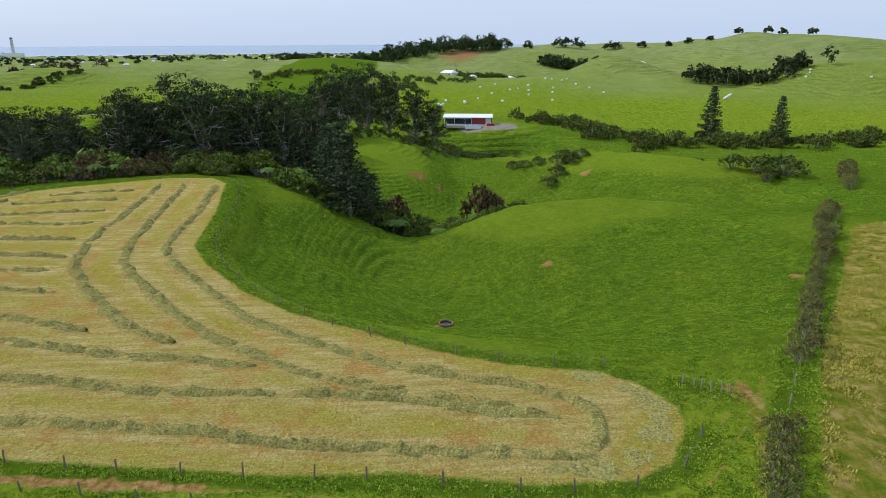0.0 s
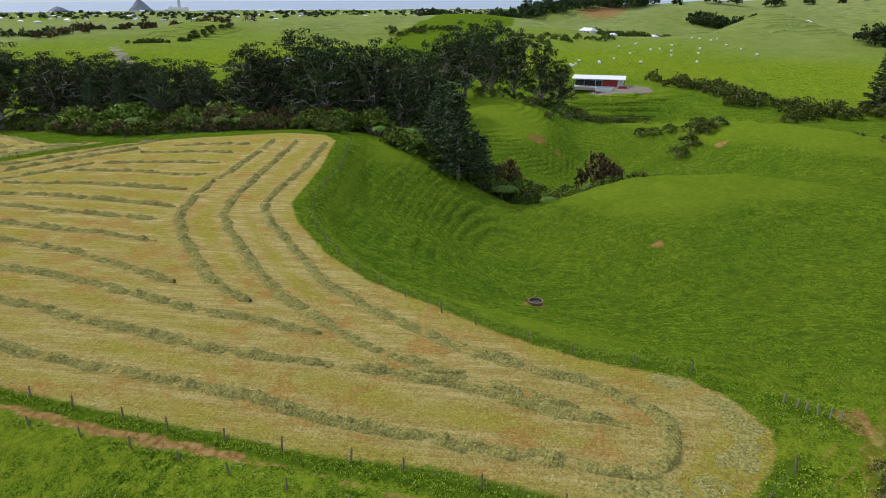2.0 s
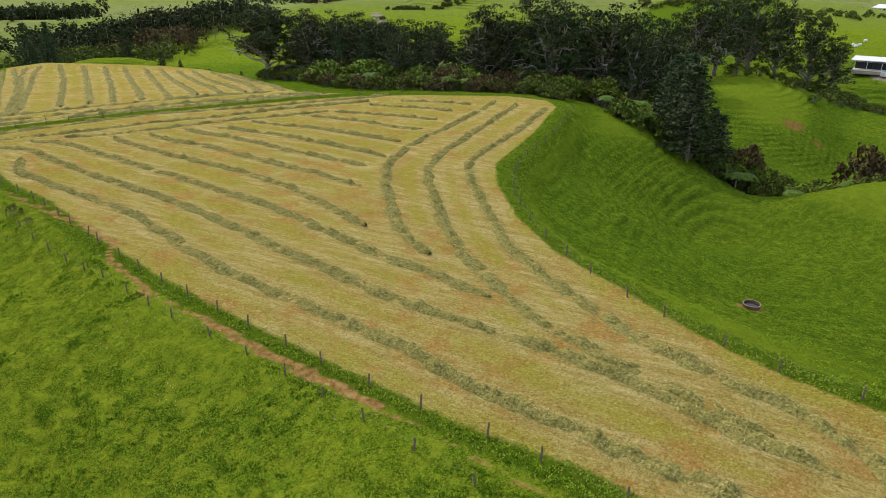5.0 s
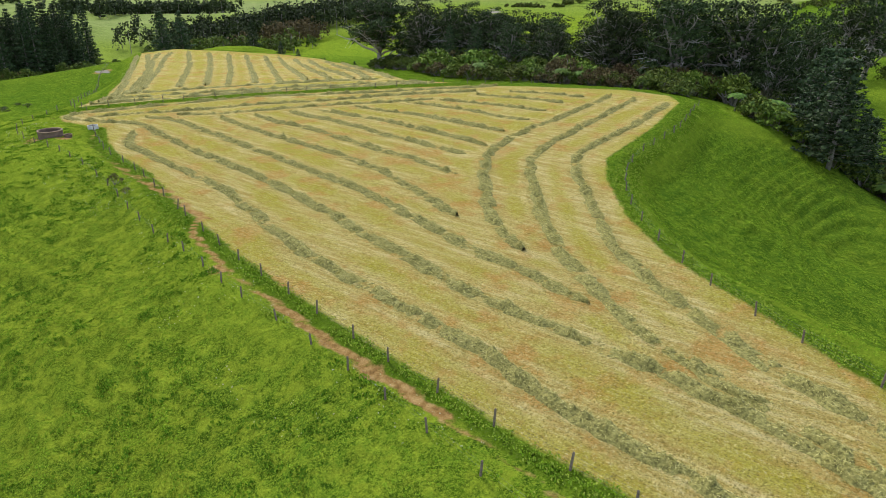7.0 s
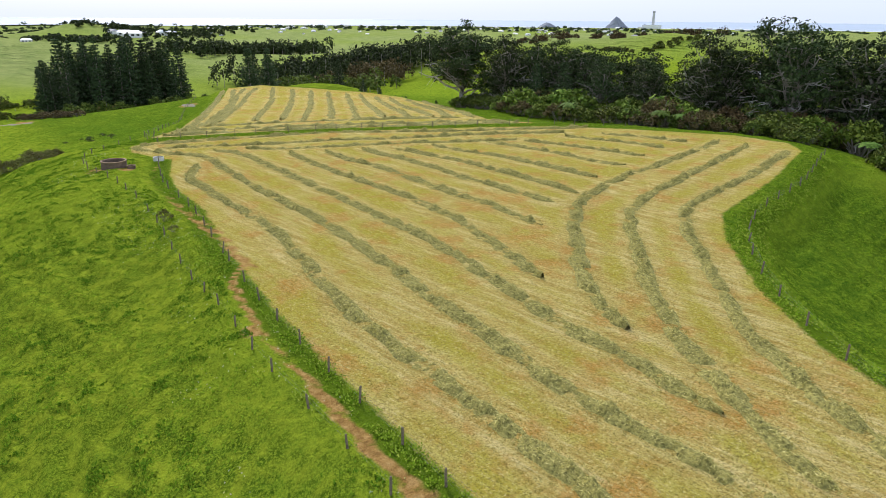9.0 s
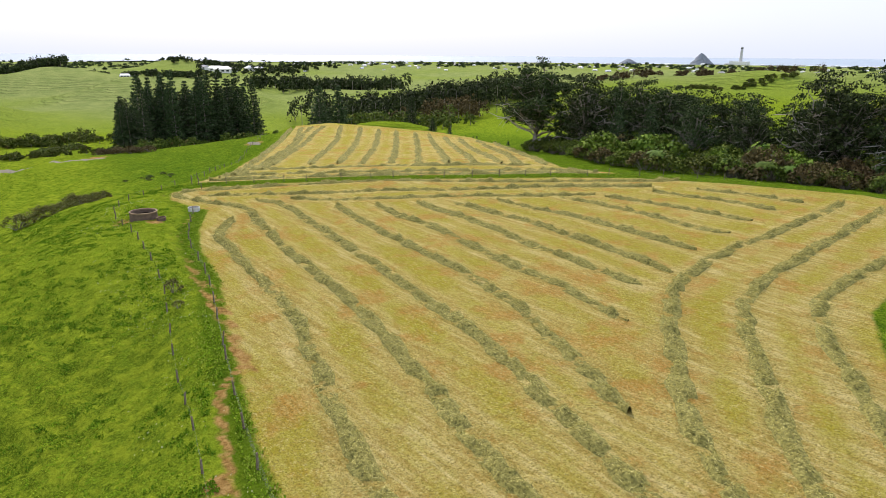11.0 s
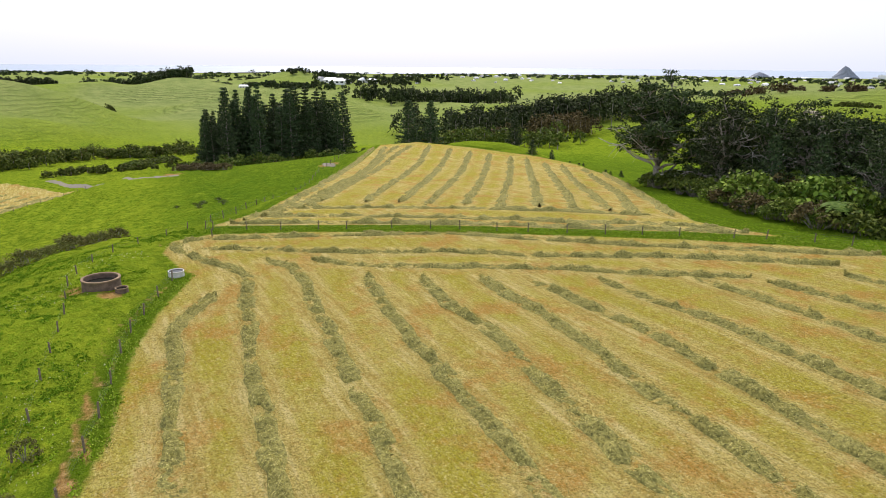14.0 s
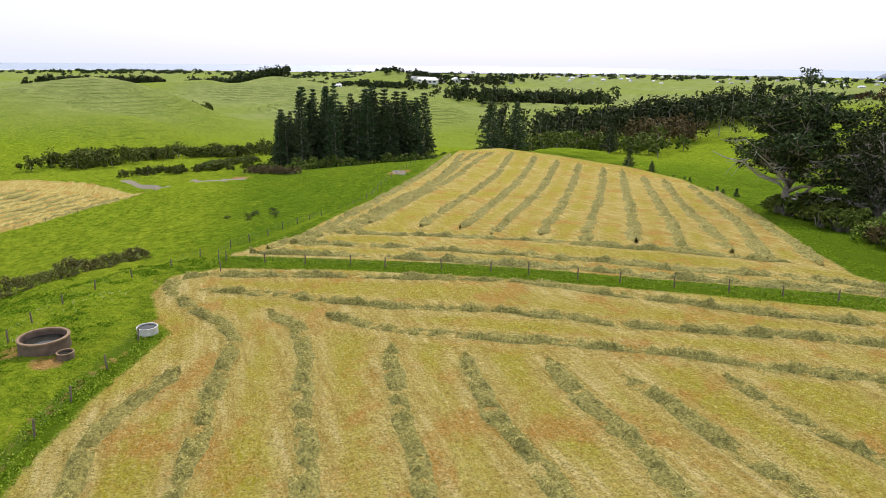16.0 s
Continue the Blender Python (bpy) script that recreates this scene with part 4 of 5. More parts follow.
# ---- trees and shrubs ----
def leaves(centres, radii, count, size, rng, flat=0.6, shape=1.0):
    """Small leaf sprays scattered through clumps; one quad each."""
    C = np.repeat(np.asarray(centres, float), count, 0)
    R = np.repeat(np.asarray(radii, float), count, 0)
    n = len(C)
    d = rng.normal(0, 1, (n, 3))
    d /= np.linalg.norm(d, axis=1)[:, None]
    p = C + d * R * rng.uniform(0.45, 1.05, n)[:, None]
    nrm = d * 0.7 + rng.normal(0, 0.6, (n, 3)) + np.array([0, 0, flat])
    nrm /= np.linalg.norm(nrm, axis=1)[:, None]
    a = np.cross(nrm, rng.normal(0, 1, (n, 3)))
    a /= np.linalg.norm(a, axis=1)[:, None]
    b = np.cross(nrm, a)
    s = size * rng.uniform(0.6, 1.3, n)[:, None]
    w = s * rng.uniform(0.35, 0.7, n)[:, None] * shape
    q = np.stack([p - a * s, p - b * w + nrm * s * 0.15, p + a * s, p + b * w + nrm * s * 0.15], 1)
    return q.reshape(-1, 3)


def crown_mesh(name, q, mat):
    return quick_mesh(name, q, np.arange(len(q)).reshape(-1, 4), mat)


def limb(a, b, sag, n, rng, wob):
    """A wandering line from a to b."""
    a, b = np.array(a, float), np.array(b, float)
    t = np.linspace(0, 1, n)[:, None]
    p = a + (b - a) * t + np.array([0, 0, sag]) * np.sin(math.pi * t)
    p[1:-1] += rng.normal(0, wob, (n - 2, 3))
    return [tuple(v) for v in p]


def cypress(seed, tall=22.0, wide=11.0, bare=6, dense=2, clear=0):
    """An old spreading macrocarpa: heavy limbs, flat pads of dark leaf, dead lower branches."""
    r = np.random.default_rng(seed)
    lines, dead, pads, size = [], [], [], []
    fork = tall * 0.1
    lines.append((limb((0, 0, -0.8), (r.normal(0, 0.6), r.normal(0, 0.6), tall * 0.55), 0, 7, r, 0.25), (0.85, 0.2)))
    for k in range(19):
        yaw, z0 = k * 2.4 + r.uniform(-0.4, 0.4), fork + tall * 0.5 * (k / 19) * r.uniform(0.7, 1.1)
        up = (k / 19) ** 0.9
        reach = wide * (1.0 - 0.7 * up) * r.uniform(0.6, 1.15)
        end = (reach * math.cos(yaw), reach * math.sin(yaw), tall * (0.26 + 0.68 * up) + r.normal(0, 1.2))
        path = limb((0, 0, z0), end, r.uniform(-0.5, 1.4), 6, r, 0.35)
        if k < clear:
            dead.append((path, (0.30, 0.05)))
            continue
        lines.append((path, (0.34, 0.06)))
        for j, t in enumerate((0.5, 0.68, 0.85, 1.0)):
            c = np.array(path[min(5, int(t * 5))])
            for _ in range(dense):
                o = r.normal(0, 1, 3) * (1.7, 1.7, 0.7)
                twig = c + o + (0, 0, 0.8)
                lines.append((limb(c, twig, 0, 3, r, 0.1), (0.09, 0.03)))
                pads.append(twig + (0, 0, 0.3))
                s = r.uniform(0.9, 2.1)
                size.append((s * 1.35, s * 1.35, s * r.uniform(0.35, 0.6)))
    for k in range(12):
        yaw, reach = r.uniform(0, 6.28), wide * 0.5 * math.sqrt(r.uniform(0, 1))
        pads.append(np.array((reach * math.cos(yaw), reach * math.sin(yaw), tall * r.uniform(0.75, 1.02))))
        size.append((1.7, 1.7, 0.9))
    for k in range(bare):
        yaw, z0 = r.uniform(0, 6.28), tall * r.uniform(0.14, 0.5)
        reach = wide * r.uniform(0.6, 1.08)
        path = limb((0, 0, z0), (reach * math.cos(yaw), reach * math.sin(yaw), z0 + r.uniform(-0.5, 4.5)), r.uniform(-0.8, 1.2), 7, r, 0.4)
        dead.append((path, (0.22, 0.03)))
        for i in (3, 4, 5):
            dead.append((limb(path[i], np.array(path[i]) + r.normal(0, 1.3, 3), 0.1, 3, r, 0.1), (0.07, 0.02)))
    wood = lambda L: join([tube(p, np.linspace(w[0], w[1], len(p)), 6) for p, w in L])
    q = leaves(pads, size, 40, 0.40, r, 0.7, 0.75)
    return wood(lines), wood(dead), q


def make_tree(name, label, category, group, trunk, crown, dead=None):
    ob = thing(name, label, category, group)
    part("trunk", trunk, ob)
    part("crown", crown, ob)
    if dead:
        part("dead_branch", dead, ob, "bleached grey leafless branches")
    return ob


def conifer(seed, tall=20.0, wide=5.0, step=0.85):
    r = np.random.default_rng(seed)
    lines, pts, size = [(limb((0, 0, -0.6), (0, 0, tall), 0, 8, r, 0.08), (0.36, 0.03))], [], []
    z = tall * 0.10
    while z < tall * 0.98:
        k = 1 - z / tall
        for j in range(6):
            yaw = j * 1.05 + r.uniform(-0.5, 0.5)
            L = (wide * k ** 0.8 + 0.35) * r.uniform(0.65, 1.1)
            end = np.array((L * math.cos(yaw), L * math.sin(yaw), z + L * r.uniform(0.05, 0.35)))
            a = np.array((0, 0, z))
            lines.append(([tuple(a), tuple((a + end) / 2 - (0, 0, 0.15 * L * 0.5)), tuple(end)], (0.07, 0.015)))
            for t in np.linspace(0.35, 1.0, max(2, int(L / 0.8))):
                pts.append(a + (end - a) * t)
                size.append((0.55 + 0.25 * k, 0.55 + 0.25 * k, 0.30))
        z += step * r.uniform(0.8, 1.2)
    return join([tube(p, np.linspace(w[0], w[1], len(p)), 5) for p, w in lines]), leaves(pts, size, 9, 0.36, r, 0.5)


def shrub(seed, tall=3.0, wide=2.2, clumps=34, size=0.2, count=26):
    r = np.random.default_rng(seed)
    pts, rad, lines = [], [], []
    for k in range(clumps):
        yaw, u = r.uniform(0, 6.28), math.sqrt(r.uniform(0, 1))
        zz = tall * (0.25 + 0.7 * math.sqrt(max(0, 1 - u * u)) * r.uniform(0.6, 1.0))
        p = np.array((wide * u * math.cos(yaw), wide * u * math.sin(yaw), zz))
        pts.append(p)
        s = r.uniform(0.22, 0.42) * wide * 0.75
        rad.append((s, s, s * 0.75))
        if k % 3 == 0:
            lines.append(([(0.1 * p[0], 0.1 * p[1], -0.3), tuple(p * (0.55, 0.55, 0.6)), tuple(p)], (0.07 * wide / 2, 0.02)))
    return join([tube(p, np.linspace(w[0], w[1], 3), 5) for p, w in lines]), leaves(pts, rad, count, size * wide / 2.2, r, 0.5)


def fern_tree(seed, tall=3.2, fronds=17):
    r = np.random.default_rng(seed)
    q = []
    for k in range(fronds):
        yaw, L, rise = k * 2.4, r.uniform(1.7, 2.5), r.uniform(0.2, 1.0)
        out = np.array((math.cos(yaw), math.sin(yaw), 0))
        side = np.array((-math.sin(yaw), math.cos(yaw), 0))
        at = lambda t: np.array((0, 0, tall)) + out * L * t + np.array((0, 0, rise * t * 1.6 - 1.9 * t * t * rise - 0.5 * t * t))
        for i in range(9):
            a, b = at(i / 9), at((i + 1) / 9)
            w = 0.62 * math.sin(math.pi * min(1, (i + 1.2) / 10)) + 0.05
            for s in (-1, 1):
                q += [a, b, (a + b) / 2 + side * s * w + out * 0.22 - (0, 0, 0.16), a + side * s * w * 0.85 - (0, 0, 0.12)]
    return tube([(0, 0, -0.4), (0.05, 0, tall * 0.5), (0, 0, tall + 0.05)], (0.16, 0.12, 0.14), 7), np.array(q)


BARK, DEAD = M["bark"], M["dead"]
STORE = thing("store", "", "")


def kit(kind, name, label, category, group, leaf, seeds, **kw):
    """Several models of one kind of plant, to be copied."""
    made = []
    for s in seeds:
        built = kind(s, **kw)
        dead = mesh_of("dead_branch", *built[1], DEAD) if len(built) == 3 and len(built[1][0]) else None
        made.append((mesh_of("trunk", *built[0], BARK, True), crown_mesh("crown", built[-1], M[leaf]), dead))
    return name, label, category, group, made


KITS = {
    "cypress": kit(cypress, "cypress_tree", "old dark spreading cypress with grey bare lower limbs", "tree", "shelter trees behind the field", "pine", (1, 2, 3, 4)),
    "broad": kit(cypress, "cypress_tree", "very broad old cypress with twisted bleached branches", "tree", "shelter trees behind the field", "pine", (8,), wide=14.5, bare=14, dense=6, clear=3),
    "conifer": kit(conifer, "pine_tree", "dark green pine with layered branches", "tree", "pines", "conifer", (11, 12, 13)),
    "slim": kit(conifer, "pine_tree", "tall slim plantation pine in a dense stand", "tree", "plantation pines", "conifer", (14, 15, 16), tall=24.0, wide=4.8, step=1.0),
    "shrub": kit(shrub, "shrub", "rounded dense green native shrub", "shrub", "native bush", "bush", (21, 22, 23, 24)),
    "fresh": kit(shrub, "shrub", "rounded light green leafy shrub", "shrub", "native bush", "fresh", (25, 26, 27)),
    "brown": kit(shrub, "shrub", "dome-shaped bronze-brown shrub with bare stems", "shrub", "native bush", "brown", (28, 29)),
    "hedge": kit(shrub, "hedge_bush", "grey-brown thorny hedge bush with sparse leaf", "hedge", "hedge bushes", "hedge", (31, 32, 33), clumps=30, size=0.15, count=30),
    "fern": kit(fern_tree, "tree_fern", "tree fern with arching light green fronds", "tree fern", "tree ferns", "fern", (41, 42, 43)),
}
bpy.data.objects.remove(STORE)
MODEL = {"cypress": 22.0, "broad": 22.0, "conifer": 20.0, "slim": 24.0, "shrub": 3.0, "fresh": 3.0, "brown": 3.0, "hedge": 3.0, "fern": 3.6}
pick = np.random.default_rng(9)


def plant(kind, x, y, tall, wide=1.0, sink=0.0):
    """One plant of that height on the ground at x, y; wide stretches its spread."""
    name, label, category, group, made = KITS[kind]
    trunk, crown, dead = made[int(pick.integers(len(made)))]
    ob = make_tree(name, label, category, group, trunk, crown, dead)
    s = tall / MODEL[kind]
    ob.matrix_basis = pose(x, y, float(height(x, y, False)[0]) - sink, 0, 0, pick.uniform(0, 360)) @ Matrix.Diagonal((s * wide, s * wide, s, 1))
    return ob


# the shelter belt behind the field
plant("broad", -136.5, 161.5, 21.5)
for x, y, h, w in (
    (-119, 160, 18, 0.9), (-108, 168, 18, 0.9), (-128, 190, 17, 0.9), (-98, 172, 15, 0.9), (-112, 185, 19, 1.0), (-88, 178, 16, 0.9), (-80, 186, 19, 0.9), (-100, 190, 19, 0.9), (-122, 176, 20, 0.9),
    (-72, 176, 21.5, 0.95), (-62, 184, 26, 0.9), (-54, 176, 24, 0.95), (-50, 188, 25, 0.95), (-41, 184, 25.5, 1.0), (-36, 192, 25, 0.9), (-33, 180, 20, 0.8),
    (-28, 198, 23, 0.85), (-24, 208, 14, 0.8), (-129, 172, 18, 0.95), (-124, 166, 16, 0.95), (-114, 166, 16, 1.0), (-103, 180, 18, 1.0), (-92, 184, 18, 1.0), (-117, 183, 18, 0.9), (-84, 172, 14, 1.0), (-94, 166, 13, 1.0), (-106, 176, 18, 1.0), (-76, 192, 21, 1.0), (-68, 178, 20, 1.0), (-27, 275, 29, 0.85), (-17, 284, 29, 0.8), (-33, 262, 26, 0.8), (-8, 288, 28, 0.75), (3, 290, 25, 0.75), (11, 292, 21, 0.75), (-22, 296, 26, 0.8), (-38, 240, 24, 0.85), (-34, 212, 20, 0.8), (-46, 204, 22, 0.9), (-60, 200, 20, 0.9),
):
    plant("cypress", x, y, h, w)
for x, y, h, w in ((-14, 151, 20, 1.35), (-19, 157, 19, 1.2), (-9, 158, 13, 1.3), (-18, 168, 21, 1.15), (-101, 160, 13, 1.1), (-108, 158, 12, 1.0), (-24, 176, 15, 1.2), (-85, 168, 9, 1.0), (-12, 170, 12, 1.2)):
    plant("conifer", x, y, h, w)
# dense bush at the top edge of the field
bush = np.random.default_rng(17)
EDGE = [(-128, 158), (-119, 151), (-108, 146), (-96, 142), (-85, 143), (-75, 149), (-62, 155), (-50, 156), (-41, 153)]
c = curve_through(EDGE, 0.5)
for k in range(58):
    p = c[int(bush.integers(len(c)))] + (bush.normal(0, 0.8), bush.uniform(0, 5))
    plant(("shrub", "shrub", "brown", "fresh")[int(bush.integers(4))] if p[0] > -112 else "shrub", p[0], p[1], bush.uniform(2.2, 4.2), bush.uniform(0.95, 1.3), 0.2)
for k in range(95):
    p = c[int(bush.integers(len(c)))] + (bush.normal(0, 4), bush.uniform(7, 34))
    if p[0] < -118:
        continue
    plant(("shrub", "fresh", "shrub", "fresh", "brown")[int(bush.integers(5))], p[0], p[1], bush.uniform(4.0, 7.5), bush.uniform(0.8, 1.1), 0.4)
for x, y in ((-88, 145), (-77, 151), (-68, 156), (-71, 152), (-60, 162), (-33, 155), (-29, 160), (-24, 153), (-28, 164), (-10, 158), (-4, 152), (-3, 157), (17, 158), (24, 163), (7, 154)):
    plant("fern", x, y, bush.uniform(3.0, 5.0), bush.uniform(0.9, 1.2))
# gully below the field
for k in range(85):
    t = bush.uniform(0, 1)
    x, y = -30 + 60 * t + bush.normal(0, 3), 156 + 4 * math.sin(3 * t) + bush.uniform(-4, 10)
    plant(("shrub", "shrub", "fresh")[int(bush.integers(3))], x, y, bush.uniform(2.6, 5.2), 1.0, 0.4)
plant("brown", -4, 171, 8.0, 0.75)
plant("brown", 19, 171, 11.5, 0.62)
plant("brown", 22, 173, 9, 0.6)
for x, y, h in ((38, 240, 3), (42, 238, 3), (47, 236, 3.2), (52, 228, 4), (56, 226, 4), (60, 228, 3.5), (50, 219, 4), (46, 214, 4), (55, 232, 4), (96, 190, 5), (101, 184, 6), (106, 180, 6.5), (99, 177, 4.5), (110, 186, 5), (95, 226, 4), (100, 224, 4.5), (90, 230, 3), (104, 190, 4), (7, 252, 3), (14, 262, 4), (20, 268, 4), (26, 262, 3), (32, 272, 4), (12, 270, 5), (18, 276, 5), (0, 262, 4), (36, 280, 3.5), (42, 276, 2.5)):
    plant("shrub", x, y, h, 1.15, 0.3)
for x, y, h in ((2, 287, 4), (8, 288, 4.5), (14, 284, 4), (19, 281, 4.5), (24, 277, 4), (29, 272, 3.5), (33, 268, 3.5), (38, 262, 3), (-6, 284, 4), (-13, 280, 5), (6, 292, 5), (16, 289, 5), (26, 283, 4), (-20, 274, 5), (42, 258, 2.5), (36, 270, 3)):
    plant("shrub", x, y, h, 1.1, 0.3)
for x, y, h in ((-133, 158, 3.6), (-140, 164, 3.4), (-137, 159.5, 2.8), (-144, 168, 3.0), (-122, 152, 3.6), (-131, 161, 4.5), (-127, 160, 4.0), (-135, 164, 4.2), (-124, 157, 3.8), (-140, 171, 4), (-130, 166, 5), (-146, 175, 3.5), (-137, 168, 4.5)):
    plant("shrub", x, y, h, 1.15, 0.2)
# thorn hedge along the boundary, with gaps
HEDGE = curve_through([(24, 36), (27, 41), (30, 44.5)], 0.6)
for a, b in HEDGE[:: 3]:
    plant("hedge", a + bush.normal(0, 0.3), b + bush.normal(0, 0.3), bush.uniform(1.6, 2.6), 0.75, 0.1)
HEDGE = curve_through([(36.5, 54.5), (41, 61), (48, 71.5), (58, 86)], 0.6)
for a, b in HEDGE[:: 3]:
    plant("hedge", a + bush.normal(0, 0.4), b + bush.normal(0, 0.4), bush.uniform(1.5, 3.1), 0.68, 0.1)
for a, b in curve_through([(60, 89), (66, 98), (74, 110), (90, 133)], 0.6)[:: 3]:
    plant("hedge", a + bush.normal(0, 0.5), b + bush.normal(0, 0.5), bush.uniform(1.4, 3.0), 0.75, 0.1)
for a, b in curve_through([(112, 160), (122, 176), (136, 198), (144, 208)], 0.6)[:: 5]:
    plant("hedge", a, b, bush.uniform(2.5, 4), 0.9, 0.1)
# hedge and scrub below the tank
for a, b in curve_through([(-134, 44), (-135.5, 48), (-138.5, 52), (-144, 56), (-151, 60)], 0.6)[:: 2]:
    plant("hedge", a, b, bush.uniform(1.6, 2.6), 1.0, 0.1)
for a, b in curve_through([(-287, 85.5), (-274, 90), (-261, 94.6)], 1.0)[:: 2]:
    plant("brown", a + bush.normal(0, 0.5), b + bush.normal(0, 0.5), bush.uniform(2.2, 3.0), 1.3, 0.3)
for a, b in curve_through([(-338.8, 70.4), (-355, 80), (-371.5, 93)], 1.0)[:: 3]:
    plant("shrub", a + bush.normal(0, 0.8), b + bush.normal(0, 0.8), bush.uniform(2.4, 3.6), 1.4, 0.4)
for k in range(9):
    plant("shrub", -192 + bush.normal(0, 5), 78.5 + bush.normal(0, 2.5), bush.uniform(0.5, 1.0), 1.5, 0.15)
plant("hedge", -77.2, 51.8, 1.5, 0.8)
plant("hedge", -73.0, 51.0, 0.9, 0.9)
# saplings past the upper field
for x, y, h in ((-199, 174, 5.2), (-192, 176, 3.6), (-186, 178, 2.6), (-183, 179, 3.2), (-180, 178, 2.6), (-173, 180, 3.0), (-170, 179, 2.6), (-167, 180, 3.2), (-178, 182, 2.4)):
    plant("conifer", x, y, h, 1.3)
# lone pines past the upper field
for x, y, h, w in ((-252, 158, 19, 1.1), (-258, 170, 20, 1.0), (-262, 166, 18, 1.0), (-318, 248, 19, 1.0), (-246, 300, 18, 1.1), (-240, 306, 17, 1.1), (140, 303, 26, 0.95), (166, 291, 23, 0.95), (232, 292, 16, 1.2)):
    plant("conifer", x, y, h, w)
# plantation block
for k in range(70):
    t, s = bush.uniform(0, 1), bush.uniform(0, 1)
    x, y = -292 - 36 * s - 10 * t, 92 + 64 * t + 6 * s
    plant("slim", x, y, bush.uniform(0.72, 1.06) * (22 if t < 0.15 else 30 if t < 0.75 else 28), bush.uniform(0.7, 1.25))


# ---- far woods, joined ----
def grove(name, label, spots, leaf, rng, count=8, size=0.9, pads=16):
    """Many far trees in one mesh; spots are x, y, height and half width."""
    C, R, wood = [], [], []
    for x, y, h, w in spots:
        z = float(height(x, y, False)[0])
        for k in range(pads):
            u, a = math.sqrt(rng.uniform(0, 1)), rng.uniform(0, 6.28)
            zz = h * (0.10 + 0.84 * math.sqrt(max(0, 1 - u * u)) * rng.uniform(0.35, 1))
            C.append((x + w * u * math.cos(a), y + w * u * math.sin(a), z + zz))
            s = w * rng.uniform(0.28, 0.45)
            R.append((s, s, s * 0.8))
        wood.append(tube([(x, y, z - 1), (x, y, z + h * 0.7)], (0.25, 0.1), 4))
    q = leaves(C, R, count, size, rng, 0.5)
    ob = thing(name, label, "trees", kind="stuff")
    part("crowns", crown_mesh("crowns", q, M[leaf]), ob)
    part("trunks", mesh_of("trunks", *join(wood), BARK), ob)


def belt(points, n, off, h, w, rng):
    c = curve_through(points, 2.0) if len(points) > 2 else np.array([np.array(points[0]) * (1 - t) + np.array(points[1]) * t for t in np.linspace(0, 1, 60)])
    out = []
    for k in range(n):
        p = c[int(rng.integers(len(c)))] + rng.normal(0, off, 2)
        hh = rng.uniform(*h)
        out.append((p[0], p[1], hh, hh * rng.uniform(*w)))
    return out


wr = np.random.default_rng(23)
# valley scrub past the house
grove("scrub", "dense green scrub along the valley floor", belt([(62, 362), (80, 340), (92, 310), (108, 296), (130, 285), (160, 300), (190, 300), (240, 300)], 150, 8, (3, 7), (0.5, 0.8), wr), "bush", wr, 26, 0.5)
grove("scrub", "scrub and tree ferns in the side valley", belt([(-350, 18), (-372, 32), (-395, 50), (-405, 80), (-412, 105), (-400, 140), (-410, 180)], 130, 6, (3, 8), (0.5, 0.8), wr), "bush", wr, 26, 0.55)
grove("scrub", "low hedgerow scrub on the flat", belt([(-318, 45), (-325, 75), (-318, 100)], 26, 3, (2, 3.5), (0.6, 0.9), wr), "bush", wr, 26, 0.4)
grove("scrub", "low scrub under the plantation", belt([(-285, 88), (-290, 120), (-292, 150), (-280, 172), (-262, 182)], 60, 5, (2, 5), (0.5, 0.9), wr), "bush", wr, 26, 0.45)
grove("woodland", "dark mixed wood of pines beyond the fields", belt([polar(57.5, 590), polar(53, 570), polar(49, 570), polar(45, 590)], 210, 22, (17, 27), (0.28, 0.42), wr), "pine", wr, 14, 1.1)
grove("woodland", "mixed shelter trees around far paddocks", belt([polar(59, 430), polar(54, 440), polar(50, 440)], 55, 13, (7, 14), (0.35, 0.5), wr), "bush", wr, 18, 0.8)
grove("woodland", "brownish young trees beside the dark wood", belt([polar(52, 480), polar(47, 500)], 24, 10, (12, 18), (0.35, 0.45), wr), "brown", wr, 18, 0.8)
grove("woodland", "dark trees along the farm drive", belt([polar(36, 420), polar(31, 380), polar(24, 400), polar(19, 420)], 60, 6, (3, 6), (0.5, 0.8), wr), "bush", wr, 20, 0.6)
grove("woodland", "scattered scrub on the far green hills", belt([polar(37, 640), polar(33, 700), polar(27, 690), polar(24, 720)], 34, 12, (4, 8), (0.5, 0.9), wr), "brown", wr, 18, 0.7)
grove("woodland", "hillside scrub and shelter trees", belt([polar(8, 520), polar(2, 560), polar(-2, 640)], 50, 20, (3, 6), (0.5, 0.8), wr), "bush", wr, 14, 0.7)
grove("woodland", "dark bush on the ridge top", belt([polar(3, 1010), polar(-2, 1000), polar(-6, 1000), polar(-8, 1020)], 120, 16, (10, 22), (0.35, 0.5), wr), "pine", wr, 10, 1.6)
grove("woodland", "dark wood on the ridge side", belt([polar(10, 930), polar(6, 960), polar(3, 990)], 70, 10, (12, 20), (0.35, 0.5), wr), "pine", wr, 10, 1.6)
grove("woodland", "shelter belt along a ridge", belt([polar(-11, 900), polar(-14, 880), polar(-18, 900)], 60, 8, (8, 16), (0.35, 0.5), wr), "pine", wr, 10, 1.5)
grove("woodland", "tall pines standing on the skyline", [(*polar(a, 1010), h * 0.42, h * 0.27) for a, h in ((-10, 26), (-12.5, 34), (-13.2, 36), (-14, 34), (-16.5, 30), (-17, 28), (-19, 22), (-21, 16), (-22.5, 20), (-24, 18), (-26, 18), (-28, 22), (-29, 18), (-31, 24))], "pine", wr, 14, 1.6)
